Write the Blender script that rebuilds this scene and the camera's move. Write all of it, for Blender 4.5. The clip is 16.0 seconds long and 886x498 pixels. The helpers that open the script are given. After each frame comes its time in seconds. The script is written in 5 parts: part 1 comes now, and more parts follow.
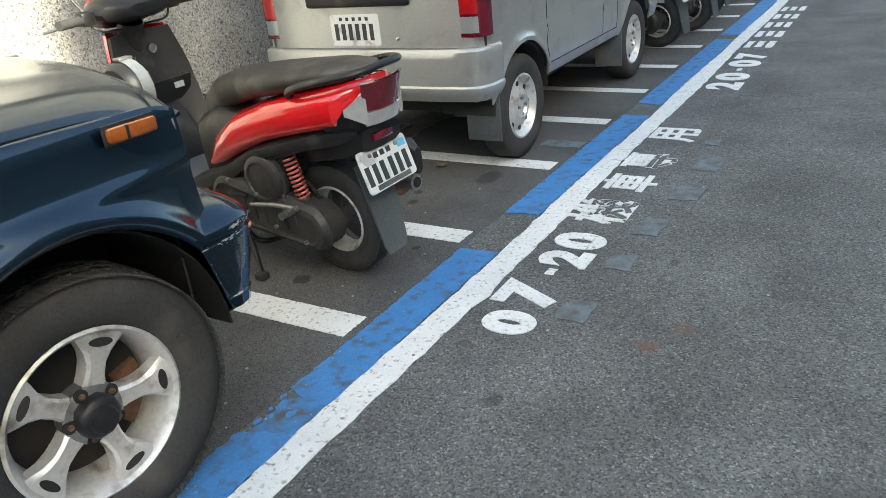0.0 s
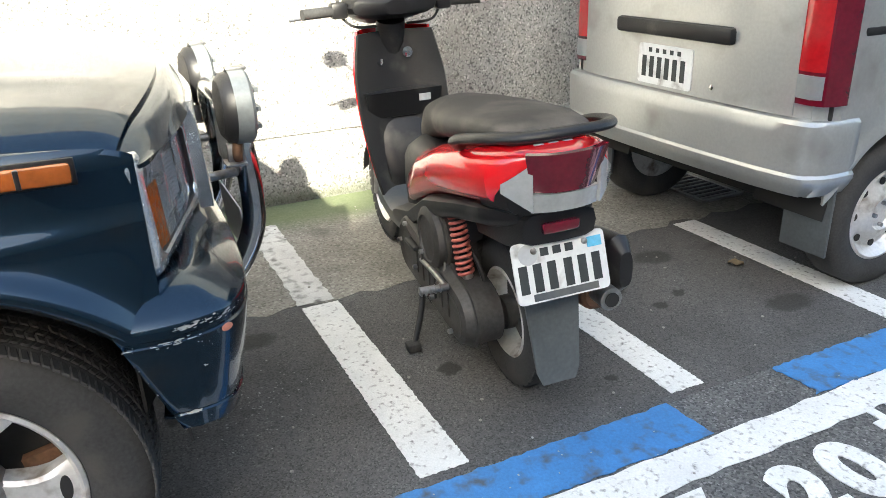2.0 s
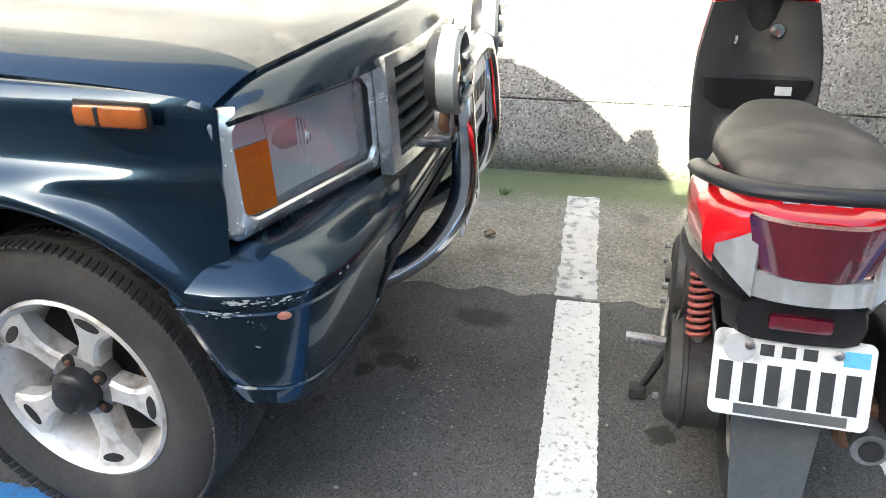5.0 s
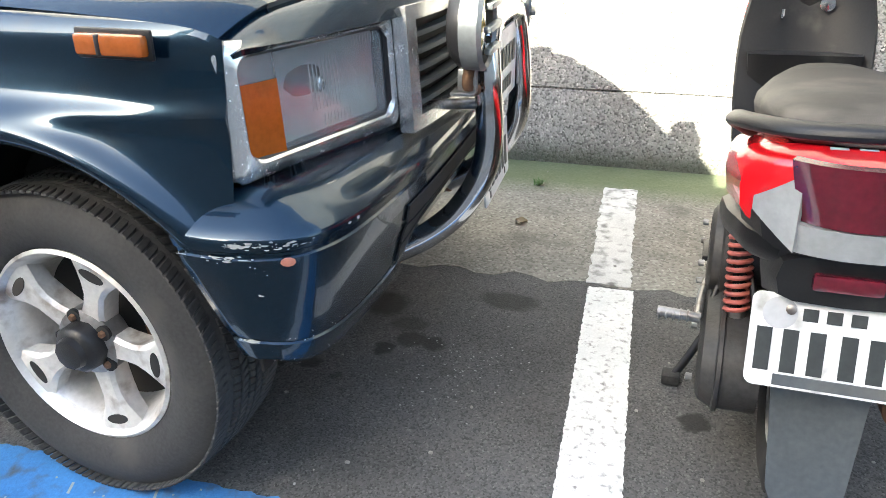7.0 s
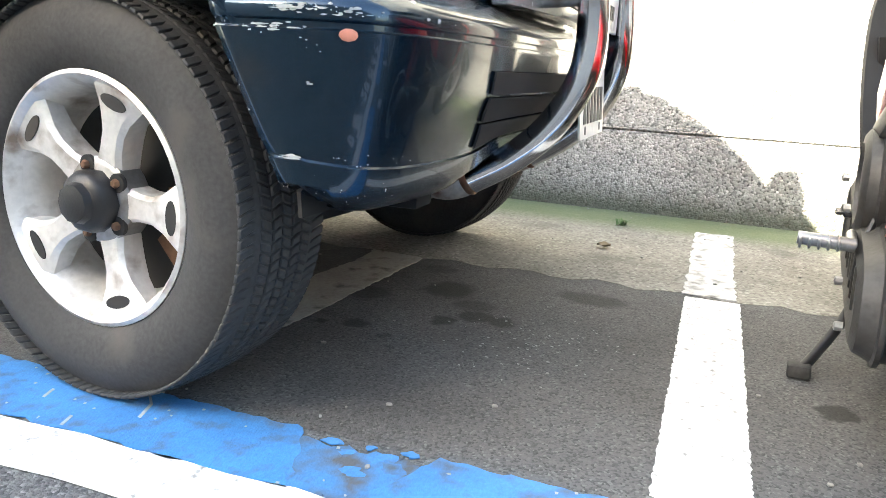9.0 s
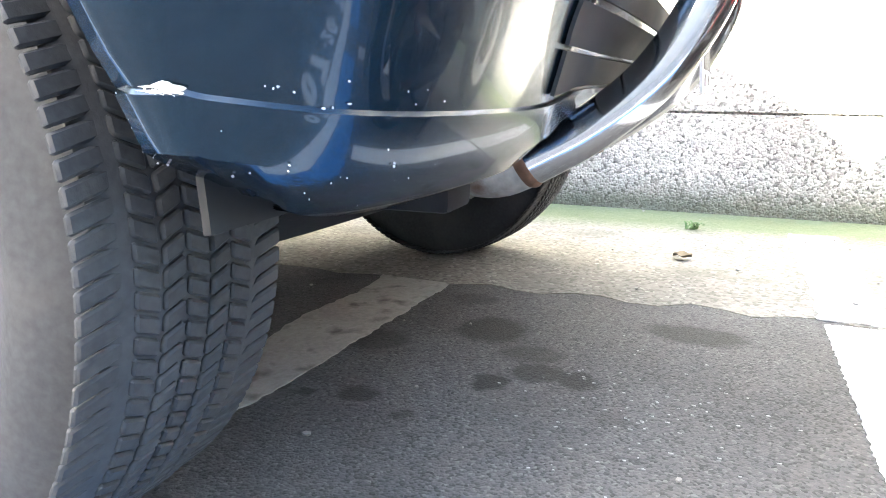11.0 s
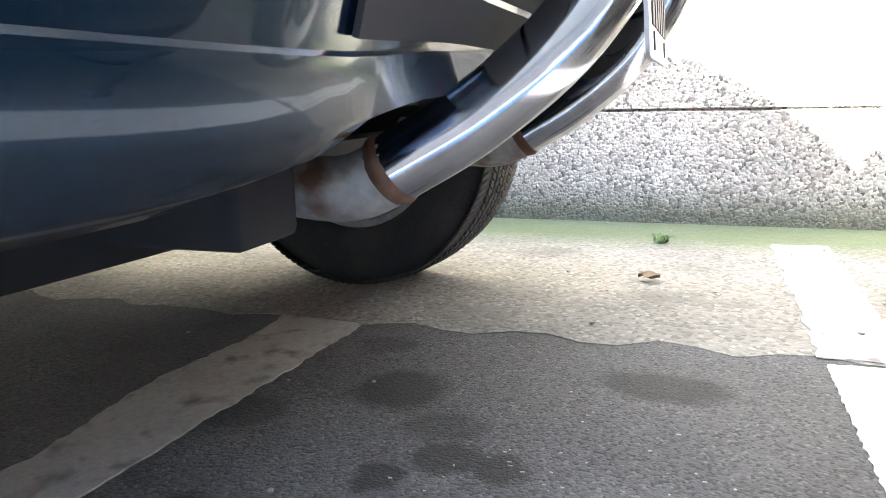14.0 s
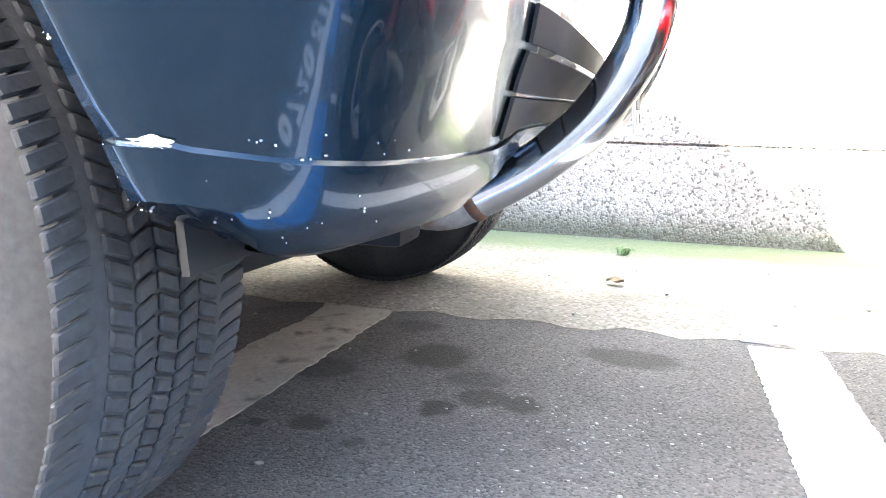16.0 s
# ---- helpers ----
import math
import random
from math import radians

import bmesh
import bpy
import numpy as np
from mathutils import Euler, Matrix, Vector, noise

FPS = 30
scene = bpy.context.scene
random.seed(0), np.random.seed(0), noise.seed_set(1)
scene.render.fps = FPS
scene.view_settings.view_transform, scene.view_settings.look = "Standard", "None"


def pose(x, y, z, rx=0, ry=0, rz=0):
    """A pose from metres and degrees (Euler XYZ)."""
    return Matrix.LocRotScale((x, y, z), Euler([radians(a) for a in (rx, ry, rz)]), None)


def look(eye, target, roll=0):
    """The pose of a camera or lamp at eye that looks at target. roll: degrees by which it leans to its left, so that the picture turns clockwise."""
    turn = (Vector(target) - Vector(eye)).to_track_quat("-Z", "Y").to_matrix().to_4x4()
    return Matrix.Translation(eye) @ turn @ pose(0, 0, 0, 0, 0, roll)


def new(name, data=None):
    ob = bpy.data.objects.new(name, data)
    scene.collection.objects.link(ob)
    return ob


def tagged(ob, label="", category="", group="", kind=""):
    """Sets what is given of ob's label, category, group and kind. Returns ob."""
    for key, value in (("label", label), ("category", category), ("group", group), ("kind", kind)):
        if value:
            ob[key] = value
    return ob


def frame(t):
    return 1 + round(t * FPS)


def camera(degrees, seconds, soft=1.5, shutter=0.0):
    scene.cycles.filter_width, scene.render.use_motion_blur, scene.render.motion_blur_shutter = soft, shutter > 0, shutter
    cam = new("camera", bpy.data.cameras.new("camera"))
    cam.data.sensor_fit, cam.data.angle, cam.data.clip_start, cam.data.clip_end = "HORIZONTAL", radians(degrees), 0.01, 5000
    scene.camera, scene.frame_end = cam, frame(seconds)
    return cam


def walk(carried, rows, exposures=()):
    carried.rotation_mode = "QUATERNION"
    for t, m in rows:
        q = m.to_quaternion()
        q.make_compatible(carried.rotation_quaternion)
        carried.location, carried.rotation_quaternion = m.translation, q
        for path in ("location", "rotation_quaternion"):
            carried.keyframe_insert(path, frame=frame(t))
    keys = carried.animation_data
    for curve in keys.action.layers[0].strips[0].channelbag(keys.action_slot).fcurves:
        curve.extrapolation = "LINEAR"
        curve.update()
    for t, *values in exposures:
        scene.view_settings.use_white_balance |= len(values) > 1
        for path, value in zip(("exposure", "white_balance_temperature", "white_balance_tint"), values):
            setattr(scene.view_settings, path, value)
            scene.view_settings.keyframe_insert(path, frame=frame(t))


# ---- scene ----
cam = camera(61.0, 16.0, soft=0.6)
PATH = [
    (0, (1.486, -1.751, 1.261), (0.49, -0.226, 0.436), -6.2),
    (0.5, (1.506, -1.448, 1.24), (0.294, -0.044, 0.491), -3.9),
    (1, (1.546, -1.225, 1.205), (0.025, -0.2, 0.408), -4.6),
    (1.5, (1.441, -0.988, 1.248), (-0.141, -0.04, 0.472), -7.2),
    (2, (1.381, -0.696, 1.219), (-0.296, 0.084, 0.459), -1.9),
    (2.5, (1.345, -0.488, 1.174), (-0.395, 0.022, 0.331), -3.3),
    (3, (1.227, -0.352, 1.213), (-0.573, -0.126, 0.37), -1.7),
    (3.5, (1.201, -0.204, 1.223), (-0.621, -0.309, 0.406), 0.7),
    (3.7, (1.194, -0.159, 1.231), (-0.614, -0.384, 0.407), 1.2),
    (5.8, (1.086, -0.092, 1.222), (-0.675, -0.462, 0.349), -0.3),
    (6, (1.09, -0.088, 1.226), (-0.673, -0.474, 0.363), -0.6),
    (6.5, (1.117, -0.06, 1.223), (-0.651, -0.478, 0.387), -0.5),
    (7, (1.08, -0.062, 1.096), (-0.678, -0.511, 0.254), -0.0),
    (7.5, (1.012, -0.097, 0.769), (-0.784, -0.51, -0.009), 2.6),
    (8, (1.0, -0.081, 0.587), (-0.85, -0.566, 0.002), 1.5),
    (8.5, (1.002, -0.086, 0.581), (-0.842, -0.68, 0.086), 3.6),
    (9, (0.983, -0.114, 0.567), (-0.85, -0.757, 0.091), 3.2),
    (11.5, (0.42, -0.36, 0.437), (-1.414, -1.032, 0.007), 0.2),
    (12, (0.42, -0.36, 0.437), (-1.422, -1.028, 0.035), 0.4),
    (12.5, (0.2, -0.325, 0.425), (-1.596, -1.085, -0.02), -3.4),
    (13, (0.11, -0.325, 0.41), (-1.826, -0.729, 0.113), -1.3),
    (13.5, (0.095, -0.33, 0.4), (-1.787, -0.871, -0.004), -1.4),
    (14, (0.13, -0.33, 0.405), (-1.724, -0.962, 0.002), -1.2),
    (14.5, (0.34, -0.36, 0.435), (-1.578, -0.8, 0.077), 0.1),
    (15, (0.49, -0.36, 0.465), (-1.431, -0.764, 0.084), 0.8),
    (15.5, (0.5, -0.355, 0.462), (-1.424, -0.763, 0.099), 1.9),
    (16, (0.51, -0.35, 0.465), (-1.385, -0.865, 0.088), 1.2),
]
walk(cam, [(t, look(eye, target, roll)) for t, eye, target, roll in PATH],
     exposures=[(0, 2.15, 7000, 0), (1.5, 2.4, 6900, 3), (3.5, 2.55, 6600, 5), (5.8, 2.9, 6700, 5), (6.9, 3.0, 6700, 5), (7.5, 3.15, 6800, 5), (9, 3.5, 7000, 5),
                (11.5, 4.8, 6600, 8), (12.5, 4.6, 6600, 8), (13.5, 4.2, 6700, 8), (14.5, 4.6, 6600, 10), (15, 4.85, 6600, 10), (16, 4.9, 6500, 10)])

# ---- world and sun ----
SUN_WAY = Vector((1.29, -0.57, 0.75)).normalized()
world = bpy.data.worlds.new("sky")
scene.world = world
world.use_nodes = True
wn = world.node_tree
sky = wn.nodes.new("ShaderNodeTexSky")
sky.sky_type = 'NISHITA'
sky.sun_disc = False
sky.sun_elevation = math.asin(SUN_WAY.z)
sky.sun_rotation = math.atan2(SUN_WAY.x, SUN_WAY.y)
sky.dust_density = 3.0
wn.links.new(sky.outputs[0], wn.nodes["Background"].inputs[0])
wn.nodes["Background"].inputs[1].default_value = 0.15
sun = new("sun", bpy.data.lights.new("sun", 'SUN'))
sun.data.energy = 5.0
sun.data.angle = radians(0.9)
sun.data.color = (1.0, 0.93, 0.82)
sun.matrix_world = look(SUN_WAY * 30, (0, 0, 0))


# ---- materials ----
def material(name, colour, rough=0.5, metal=0.0, var=0.25, scale=12.0, fine=90.0, bump=0.0, bump_scale=0.0,
             coat=0.0, dirt=None, dirt_amount=0.0, dirt_scale=3.0, per_piece=0.0, spec=0.5):
    m = bpy.data.materials.new(name)
    m.use_nodes = True
    t = m.node_tree
    n, ln = t.nodes, t.links
    p = n["Principled BSDF"]
    p.inputs["Metallic"].default_value = metal
    p.inputs["Coat Weight"].default_value = coat
    p.inputs["Coat Roughness"].default_value = 0.04
    p.inputs["Specular IOR Level"].default_value = spec
    co = n.new("ShaderNodeTexCoord")
    big = n.new("ShaderNodeTexNoise")
    big.inputs["Scale"].default_value = scale
    big.inputs["Detail"].default_value = 5
    small = n.new("ShaderNodeTexNoise")
    small.inputs["Scale"].default_value = fine
    small.inputs["Detail"].default_value = 3
    for q in (big, small):
        ln.new(co.outputs["Object"], q.inputs["Vector"])
    mix = n.new("ShaderNodeMix")
    mix.data_type = 'FLOAT'
    mix.inputs[0].default_value = 0.5
    ln.new(big.outputs["Fac"], mix.inputs[2])
    ln.new(small.outputs["Fac"], mix.inputs[3])
    ramp = n.new("ShaderNodeValToRGB")
    lo = [c * (1 - var) for c in colour]
    hi = [min(1, c * (1 + var)) for c in colour]
    ramp.color_ramp.elements[0].position = 0.3
    ramp.color_ramp.elements[1].position = 0.7
    ramp.color_ramp.elements[0].color = (*lo, 1)
    ramp.color_ramp.elements[1].color = (*hi, 1)
    ln.new(mix.outputs[0], ramp.inputs[0])
    out = ramp.outputs[0]
    if dirt:
        dn = n.new("ShaderNodeTexNoise")
        dn.inputs["Scale"].default_value = dirt_scale
        dn.inputs["Detail"].default_value = 7
        ln.new(co.outputs["Object"], dn.inputs["Vector"])
        dr = n.new("ShaderNodeValToRGB")
        dr.color_ramp.elements[0].position = 0.62 - dirt_amount * 0.4
        dr.color_ramp.elements[1].position = 0.78 - dirt_amount * 0.3
        ln.new(dn.outputs["Fac"], dr.inputs[0])
        dm = n.new("ShaderNodeMix")
        dm.data_type = 'RGBA'
        ln.new(dr.outputs[0], dm.inputs[0])
        ln.new(out, dm.inputs[6])
        dm.inputs[7].default_value = (*dirt, 1)
        out = dm.outputs[2]
    if per_piece:
        oi = n.new("ShaderNodeObjectInfo")
        hs = n.new("ShaderNodeHueSaturation")
        mr = n.new("ShaderNodeMapRange")
        mr.inputs["To Min"].default_value = 1 - per_piece
        mr.inputs["To Max"].default_value = 1 + per_piece
        ln.new(oi.outputs["Random"], mr.inputs[0])
        ln.new(mr.outputs[0], hs.inputs["Value"])
        ln.new(out, hs.inputs["Color"])
        out = hs.outputs[0]
    ln.new(out, p.inputs["Base Color"])
    rr = n.new("ShaderNodeMapRange")
    rr.inputs["To Min"].default_value = max(0.02, rough - 0.12 * min(1, rough * 2))
    rr.inputs["To Max"].default_value = min(1, rough + 0.12 * min(1, rough * 2))
    ln.new(mix.outputs[0], rr.inputs[0])
    ln.new(rr.outputs[0], p.inputs["Roughness"])
    if bump:
        bn = n.new("ShaderNodeTexNoise")
        bn.inputs["Scale"].default_value = bump_scale or fine
        bn.inputs["Detail"].default_value = 4
        ln.new(co.outputs["Object"], bn.inputs["Vector"])
        bp = n.new("ShaderNodeBump")
        bp.inputs["Strength"].default_value = 1.0
        bp.inputs["Distance"].default_value = bump
        ln.new(bn.outputs["Fac"], bp.inputs["Height"])
        ln.new(bp.outputs[0], p.inputs["Normal"])
    return m


def speckled(name, base, dark, light, scale, bump, rough=0.85, stains=None, stain_scale=1.2, stain_at=0.6, low_stain=None):
    """A ground or wall of small stones: cells of three tones, relief, and large stains."""
    m = bpy.data.materials.new(name)
    m.use_nodes = True
    t = m.node_tree
    n, ln = t.nodes, t.links
    p = n["Principled BSDF"]
    p.inputs["Roughness"].default_value = rough
    p.inputs["Specular IOR Level"].default_value = 0.3
    co = n.new("ShaderNodeTexCoord")
    vo = n.new("ShaderNodeTexVoronoi")
    vo.inputs["Scale"].default_value = scale
    ln.new(co.outputs["Object"], vo.inputs["Vector"])
    sep = n.new("ShaderNodeSeparateColor")
    ln.new(vo.outputs["Color"], sep.inputs[0])
    ramp = n.new("ShaderNodeValToRGB")
    e = ramp.color_ramp.elements
    e[0].color, e[0].position = (*dark, 1), 0.0
    e[1].color, e[1].position = (*light, 1), 1.0
    x = e.new(0.35)
    x.color = (*base, 1)
    x = e.new(0.9)
    x.color = (*[(a * 2 + b) / 3 for a, b in zip(base, light)], 1)
    ln.new(sep.outputs[0], ramp.inputs[0])
    no = n.new("ShaderNodeTexNoise")
    no.inputs["Scale"].default_value = 2.2
    no.inputs["Detail"].default_value = 8
    ln.new(co.outputs["Object"], no.inputs["Vector"])
    mr = n.new("ShaderNodeMapRange")
    mr.inputs["From Min"].default_value, mr.inputs["From Max"].default_value = 0.3, 0.7
    mr.inputs["To Min"].default_value, mr.inputs["To Max"].default_value = 0.72, 1.2
    ln.new(no.outputs["Fac"], mr.inputs[0])
    mul = n.new("ShaderNodeMix")
    mul.data_type, mul.blend_type = 'RGBA', 'MULTIPLY'
    mul.inputs[0].default_value = 1
    ln.new(ramp.outputs[0], mul.inputs[6])
    ln.new(mr.outputs[0], mul.inputs[7])
    out = mul.outputs[2]
    if stains:
        sn = n.new("ShaderNodeTexNoise")
        sn.inputs["Scale"].default_value = stain_scale
        sn.inputs["Detail"].default_value = 6
        ln.new(co.outputs["Object"], sn.inputs["Vector"])
        sr = n.new("ShaderNodeMapRange")
        sr.inputs["From Min"].default_value, sr.inputs["From Max"].default_value = stain_at, stain_at + 0.15
        sr.inputs["To Max"].default_value = 0.75
        ln.new(sn.outputs["Fac"], sr.inputs[0])
        sm = n.new("ShaderNodeMix")
        sm.data_type = 'RGBA'
        ln.new(sr.outputs[0], sm.inputs[0])
        ln.new(out, sm.inputs[6])
        sm.inputs[7].default_value = (*stains, 1)
        out = sm.outputs[2]
    if low_stain:
        colour, axis, start, end = low_stain
        sx = n.new("ShaderNodeSeparateXYZ")
        ln.new(co.outputs["Object"], sx.inputs[0])
        wob = n.new("ShaderNodeMath")
        wob.operation = 'MULTIPLY_ADD'
        ln.new(no.outputs["Fac"], wob.inputs[0])
        wob.inputs[1].default_value = -0.5 * (start - end)
        ln.new(sx.outputs[axis], wob.inputs[2])
        lr = n.new("ShaderNodeMapRange")
        lr.inputs["From Min"].default_value, lr.inputs["From Max"].default_value = start, end
        lr.inputs["To Min"].default_value, lr.inputs["To Max"].default_value = 0.0, 0.8
        ln.new(wob.outputs[0], lr.inputs[0])
        lm = n.new("ShaderNodeMix")
        lm.data_type = 'RGBA'
        ln.new(lr.outputs[0], lm.inputs[0])
        ln.new(out, lm.inputs[6])
        lm.inputs[7].default_value = (*colour, 1)
        out = lm.outputs[2]
    ln.new(out, p.inputs["Base Color"])
    hm = n.new("ShaderNodeMath")
    hm.operation = 'ADD'
    ln.new(vo.outputs["Distance"], hm.inputs[0])
    fn = n.new("ShaderNodeTexNoise")
    fn.inputs["Scale"].default_value = scale * 1.7
    ln.new(co.outputs["Object"], fn.inputs["Vector"])
    ln.new(fn.outputs["Fac"], hm.inputs[1])
    bp = n.new("ShaderNodeBump")
    bp.invert = True
    bp.inputs["Strength"].default_value = 1.0
    bp.inputs["Distance"].default_value = bump
    ln.new(hm.outputs[0], bp.inputs["Height"])
    ln.new(bp.outputs[0], p.inputs["Normal"])
    return m


def glass(name, colour=(1, 1, 1), rough=0.03):
    m = bpy.data.materials.new(name)
    m.use_nodes = True
    p = m.node_tree.nodes["Principled BSDF"]
    p.inputs["Base Color"].default_value = (*colour, 1)
    p.inputs["Transmission Weight"].default_value = 1.0
    p.inputs["Roughness"].default_value = rough
    p.inputs["IOR"].default_value = 1.45
    return m


ASPHALT = speckled("asphalt", (0.110, 0.112, 0.112), (0.058, 0.059, 0.060), (0.25, 0.25, 0.247), 170, 0.0024,
                   stains=(0.06, 0.059, 0.057), stain_scale=0.9, stain_at=0.62)
BAY = speckled("bay_asphalt", (0.088, 0.088, 0.087), (0.05, 0.05, 0.05), (0.15, 0.15, 0.147), 240, 0.0011,
               stains=(0.04, 0.038, 0.036), stain_scale=5.5, stain_at=0.63)
CONCRETE = speckled("old_concrete", (0.21, 0.20, 0.175), (0.14, 0.135, 0.118), (0.33, 0.32, 0.285), 120, 0.001,
                    stains=(0.09, 0.085, 0.075), stain_scale=3.5, stain_at=0.56,
                    low_stain=((0.10, 0.13, 0.055), 0, -1.86, -2.06))
PEBBLE = speckled("pebble_dash", (0.33, 0.325, 0.305), (0.10, 0.10, 0.095), (0.60, 0.59, 0.56), 110, 0.006, rough=0.9,
                  stains=(0.27, 0.26, 0.23), stain_scale=1.4, stain_at=0.6,
                  low_stain=((0.075, 0.085, 0.055), 2, 0.10, 0.0))
WHITE_PAINT = material("white_road_paint", (0.68, 0.69, 0.68), 0.7, var=0.14, scale=8, fine=160, bump=0.0018, bump_scale=200,
                       dirt=(0.22, 0.22, 0.215), dirt_amount=0.15, dirt_scale=60)
WORN_PAINT = material("worn_white_paint", (0.52, 0.52, 0.50), 0.8, var=0.2, scale=10, fine=160, bump=0.001, bump_scale=260,
                      dirt=(0.17, 0.165, 0.155), dirt_amount=0.3, dirt_scale=22)
FADED_PAINT = material("faded_grey_paint", (0.35, 0.335, 0.30), 0.85, var=0.25, scale=10, fine=120, bump=0.001, bump_scale=260,
                       dirt=(0.12, 0.115, 0.105), dirt_amount=0.22, dirt_scale=20)
GHOST_PAINT = material("covered_blue_grey_paint", (0.125, 0.155, 0.175), 0.8, var=0.3, scale=20, bump=0.001, bump_scale=200, dirt=(0.09, 0.092, 0.093),
                       dirt_amount=0.5, dirt_scale=18)
BLUE_PAINT = material("blue_road_paint", (0.042, 0.19, 0.45), 0.65, var=0.24, scale=7, fine=130, bump=0.0012, bump_scale=230,
                      dirt=(0.065, 0.085, 0.11), dirt_amount=0.27, dirt_scale=18)
WORN_BLUE = material("worn_blue_paint", (0.045, 0.18, 0.40), 0.7, var=0.25, scale=8, fine=130, bump=0.0012, bump_scale=230,
                     dirt=(0.075, 0.08, 0.085), dirt_amount=0.5, dirt_scale=16)
TEAL = material("dark_blue_car_paint", (0.005, 0.022, 0.042), 0.24, metal=0.7, spec=0.4, var=0.15, scale=3, coat=0.6, dirt=(0.02, 0.027, 0.034),
                dirt_amount=0.05, dirt_scale=14)
DUSTY = material("dusty_dark_blue_hood", (0.045, 0.05, 0.053), 0.22, var=0.45, scale=7, fine=260, coat=0.5, dirt=(0.10, 0.095, 0.085),
                 dirt_amount=0.36, dirt_scale=9)
SILVER = material("silver_car_paint", (0.42, 0.43, 0.42), 0.32, metal=0.55, var=0.1, scale=4, coat=0.5, dirt=(0.30, 0.295, 0.28),
                  dirt_amount=0.12, dirt_scale=5)
RUBBER = material("tyre_rubber", (0.040, 0.040, 0.040), 0.75, spec=0.3, var=0.4, scale=9, fine=140, bump=0.0006, dirt=(0.065, 0.060, 0.055),
                  dirt_amount=0.15, dirt_scale=8)
BLACK = material("black_plastic", (0.012, 0.012, 0.013), 0.42, spec=0.4, var=0.3, scale=12, fine=200, bump=0.0003, bump_scale=500,
                 dirt=(0.06, 0.057, 0.05), dirt_amount=0.14, dirt_scale=7)
DARK = material("dark_underside", (0.012, 0.012, 0.012), 0.8, var=0.4, scale=8, dirt=(0.04, 0.034, 0.028), dirt_amount=0.2)
GREY_PLASTIC = material("grey_plastic", (0.075, 0.085, 0.09), 0.45, var=0.25, scale=10, dirt=(0.16, 0.15, 0.13), dirt_amount=0.15)
ALLOY = material("dirty_alloy", (0.66, 0.645, 0.62), 0.36, metal=0.5, var=0.15, scale=12, dirt=(0.22, 0.17, 0.13),
                 dirt_amount=0.2, dirt_scale=14)
STEEL = material("grimy_steel", (0.30, 0.30, 0.30), 0.4, metal=0.85, var=0.25, scale=16, dirt=(0.11, 0.07, 0.045),
                 dirt_amount=0.22, dirt_scale=16)
CHROME = material("chrome", (0.66, 0.66, 0.66), 0.13, metal=1.0, var=0.08, scale=8, dirt=(0.30, 0.24, 0.19), dirt_amount=0.1,
                  dirt_scale=12)
ENGINE = material("engine_casting", (0.055, 0.054, 0.052), 0.55, metal=0.4, var=0.4, scale=18, bump=0.0008, bump_scale=120,
                  dirt=(0.035, 0.03, 0.026), dirt_amount=0.3, dirt_scale=12)
RUST = material("rusty_steel", (0.16, 0.085, 0.05), 0.75, metal=0.3, var=0.4, scale=30, bump=0.0006)
RED = material("red_scooter_paint", (0.70, 0.008, 0.014), 0.2, var=0.05, scale=5, coat=0.9)
RED_SPRING = material("faded_red_spring", (0.38, 0.10, 0.08), 0.5, var=0.25, scale=25, dirt=(0.12, 0.08, 0.06), dirt_amount=0.2)
SEAT = material("black_vinyl", (0.028, 0.026, 0.024), 0.5, spec=0.35, var=0.25, scale=6, fine=260, bump=0.0006, bump_scale=420,
                dirt=(0.15, 0.13, 0.11), dirt_amount=0.28, dirt_scale=4)
AMBER = material("amber_lens", (0.34, 0.085, 0.012), 0.12, var=0.2, scale=30, coat=0.8, bump=0.001, bump_scale=160)
RED_LENS = material("red_lens", (0.35, 0.008, 0.012), 0.1, var=0.2, scale=25, coat=1.0)
DARK_RED_LENS = material("dark_red_lens", (0.11, 0.004, 0.014), 0.1, var=0.2, scale=25, coat=1.0)
CLEAR = glass("clear_lens")
FROST = glass("ribbed_lamp_glass", (0.90, 0.93, 0.94), 0.02)
FROST.node_tree.nodes["Principled BSDF"].inputs["Transmission Weight"].default_value = 0.9
BEZEL = material("worn_chrome", (0.76, 0.76, 0.75), 0.26, metal=0.85, var=0.12, scale=10, fine=150, dirt=(0.20, 0.18, 0.16), dirt_amount=0.12, dirt_scale=16)
GROOVE = material("glass_groove", (0.34, 0.36, 0.37), 0.2, var=0.2, scale=60, coat=0.6)
PANE = glass("tinted_window", (0.35, 0.4, 0.4))
REFLECTOR = material("lamp_reflector", (0.36, 0.40, 0.42), 0.35, metal=0.7, var=0.08, scale=30, bump=0.0003, bump_scale=45)
LENS = material("milky_clear_lens", (0.50, 0.51, 0.51), 0.12, metal=0.45, var=0.12, scale=22, coat=1.0, bump=0.0007, bump_scale=70)
PLATE = material("white_number_plate", (0.66, 0.67, 0.66), 0.45, var=0.08, scale=14, dirt=(0.30, 0.29, 0.27), dirt_amount=0.12, dirt_scale=14)
INK = material("black_plate_ink", (0.03, 0.035, 0.035), 0.6, var=0.3, scale=30)
STICKER = material("pale_blue_sticker", (0.12, 0.45, 0.66), 0.5, var=0.15, scale=60)
LETTER = material("pale_letter_ink", (0.42, 0.43, 0.44), 0.5, var=0.1, scale=40)
YELLOW_LENS = material("yellow_lamp_lens", (0.50, 0.36, 0.08), 0.12, var=0.2, scale=40, coat=1.0)
FOG = material("grey_lamp_shell", (0.16, 0.175, 0.18), 0.35, metal=0.25, var=0.2, scale=14, dirt=(0.05, 0.05, 0.05), dirt_amount=0.15)
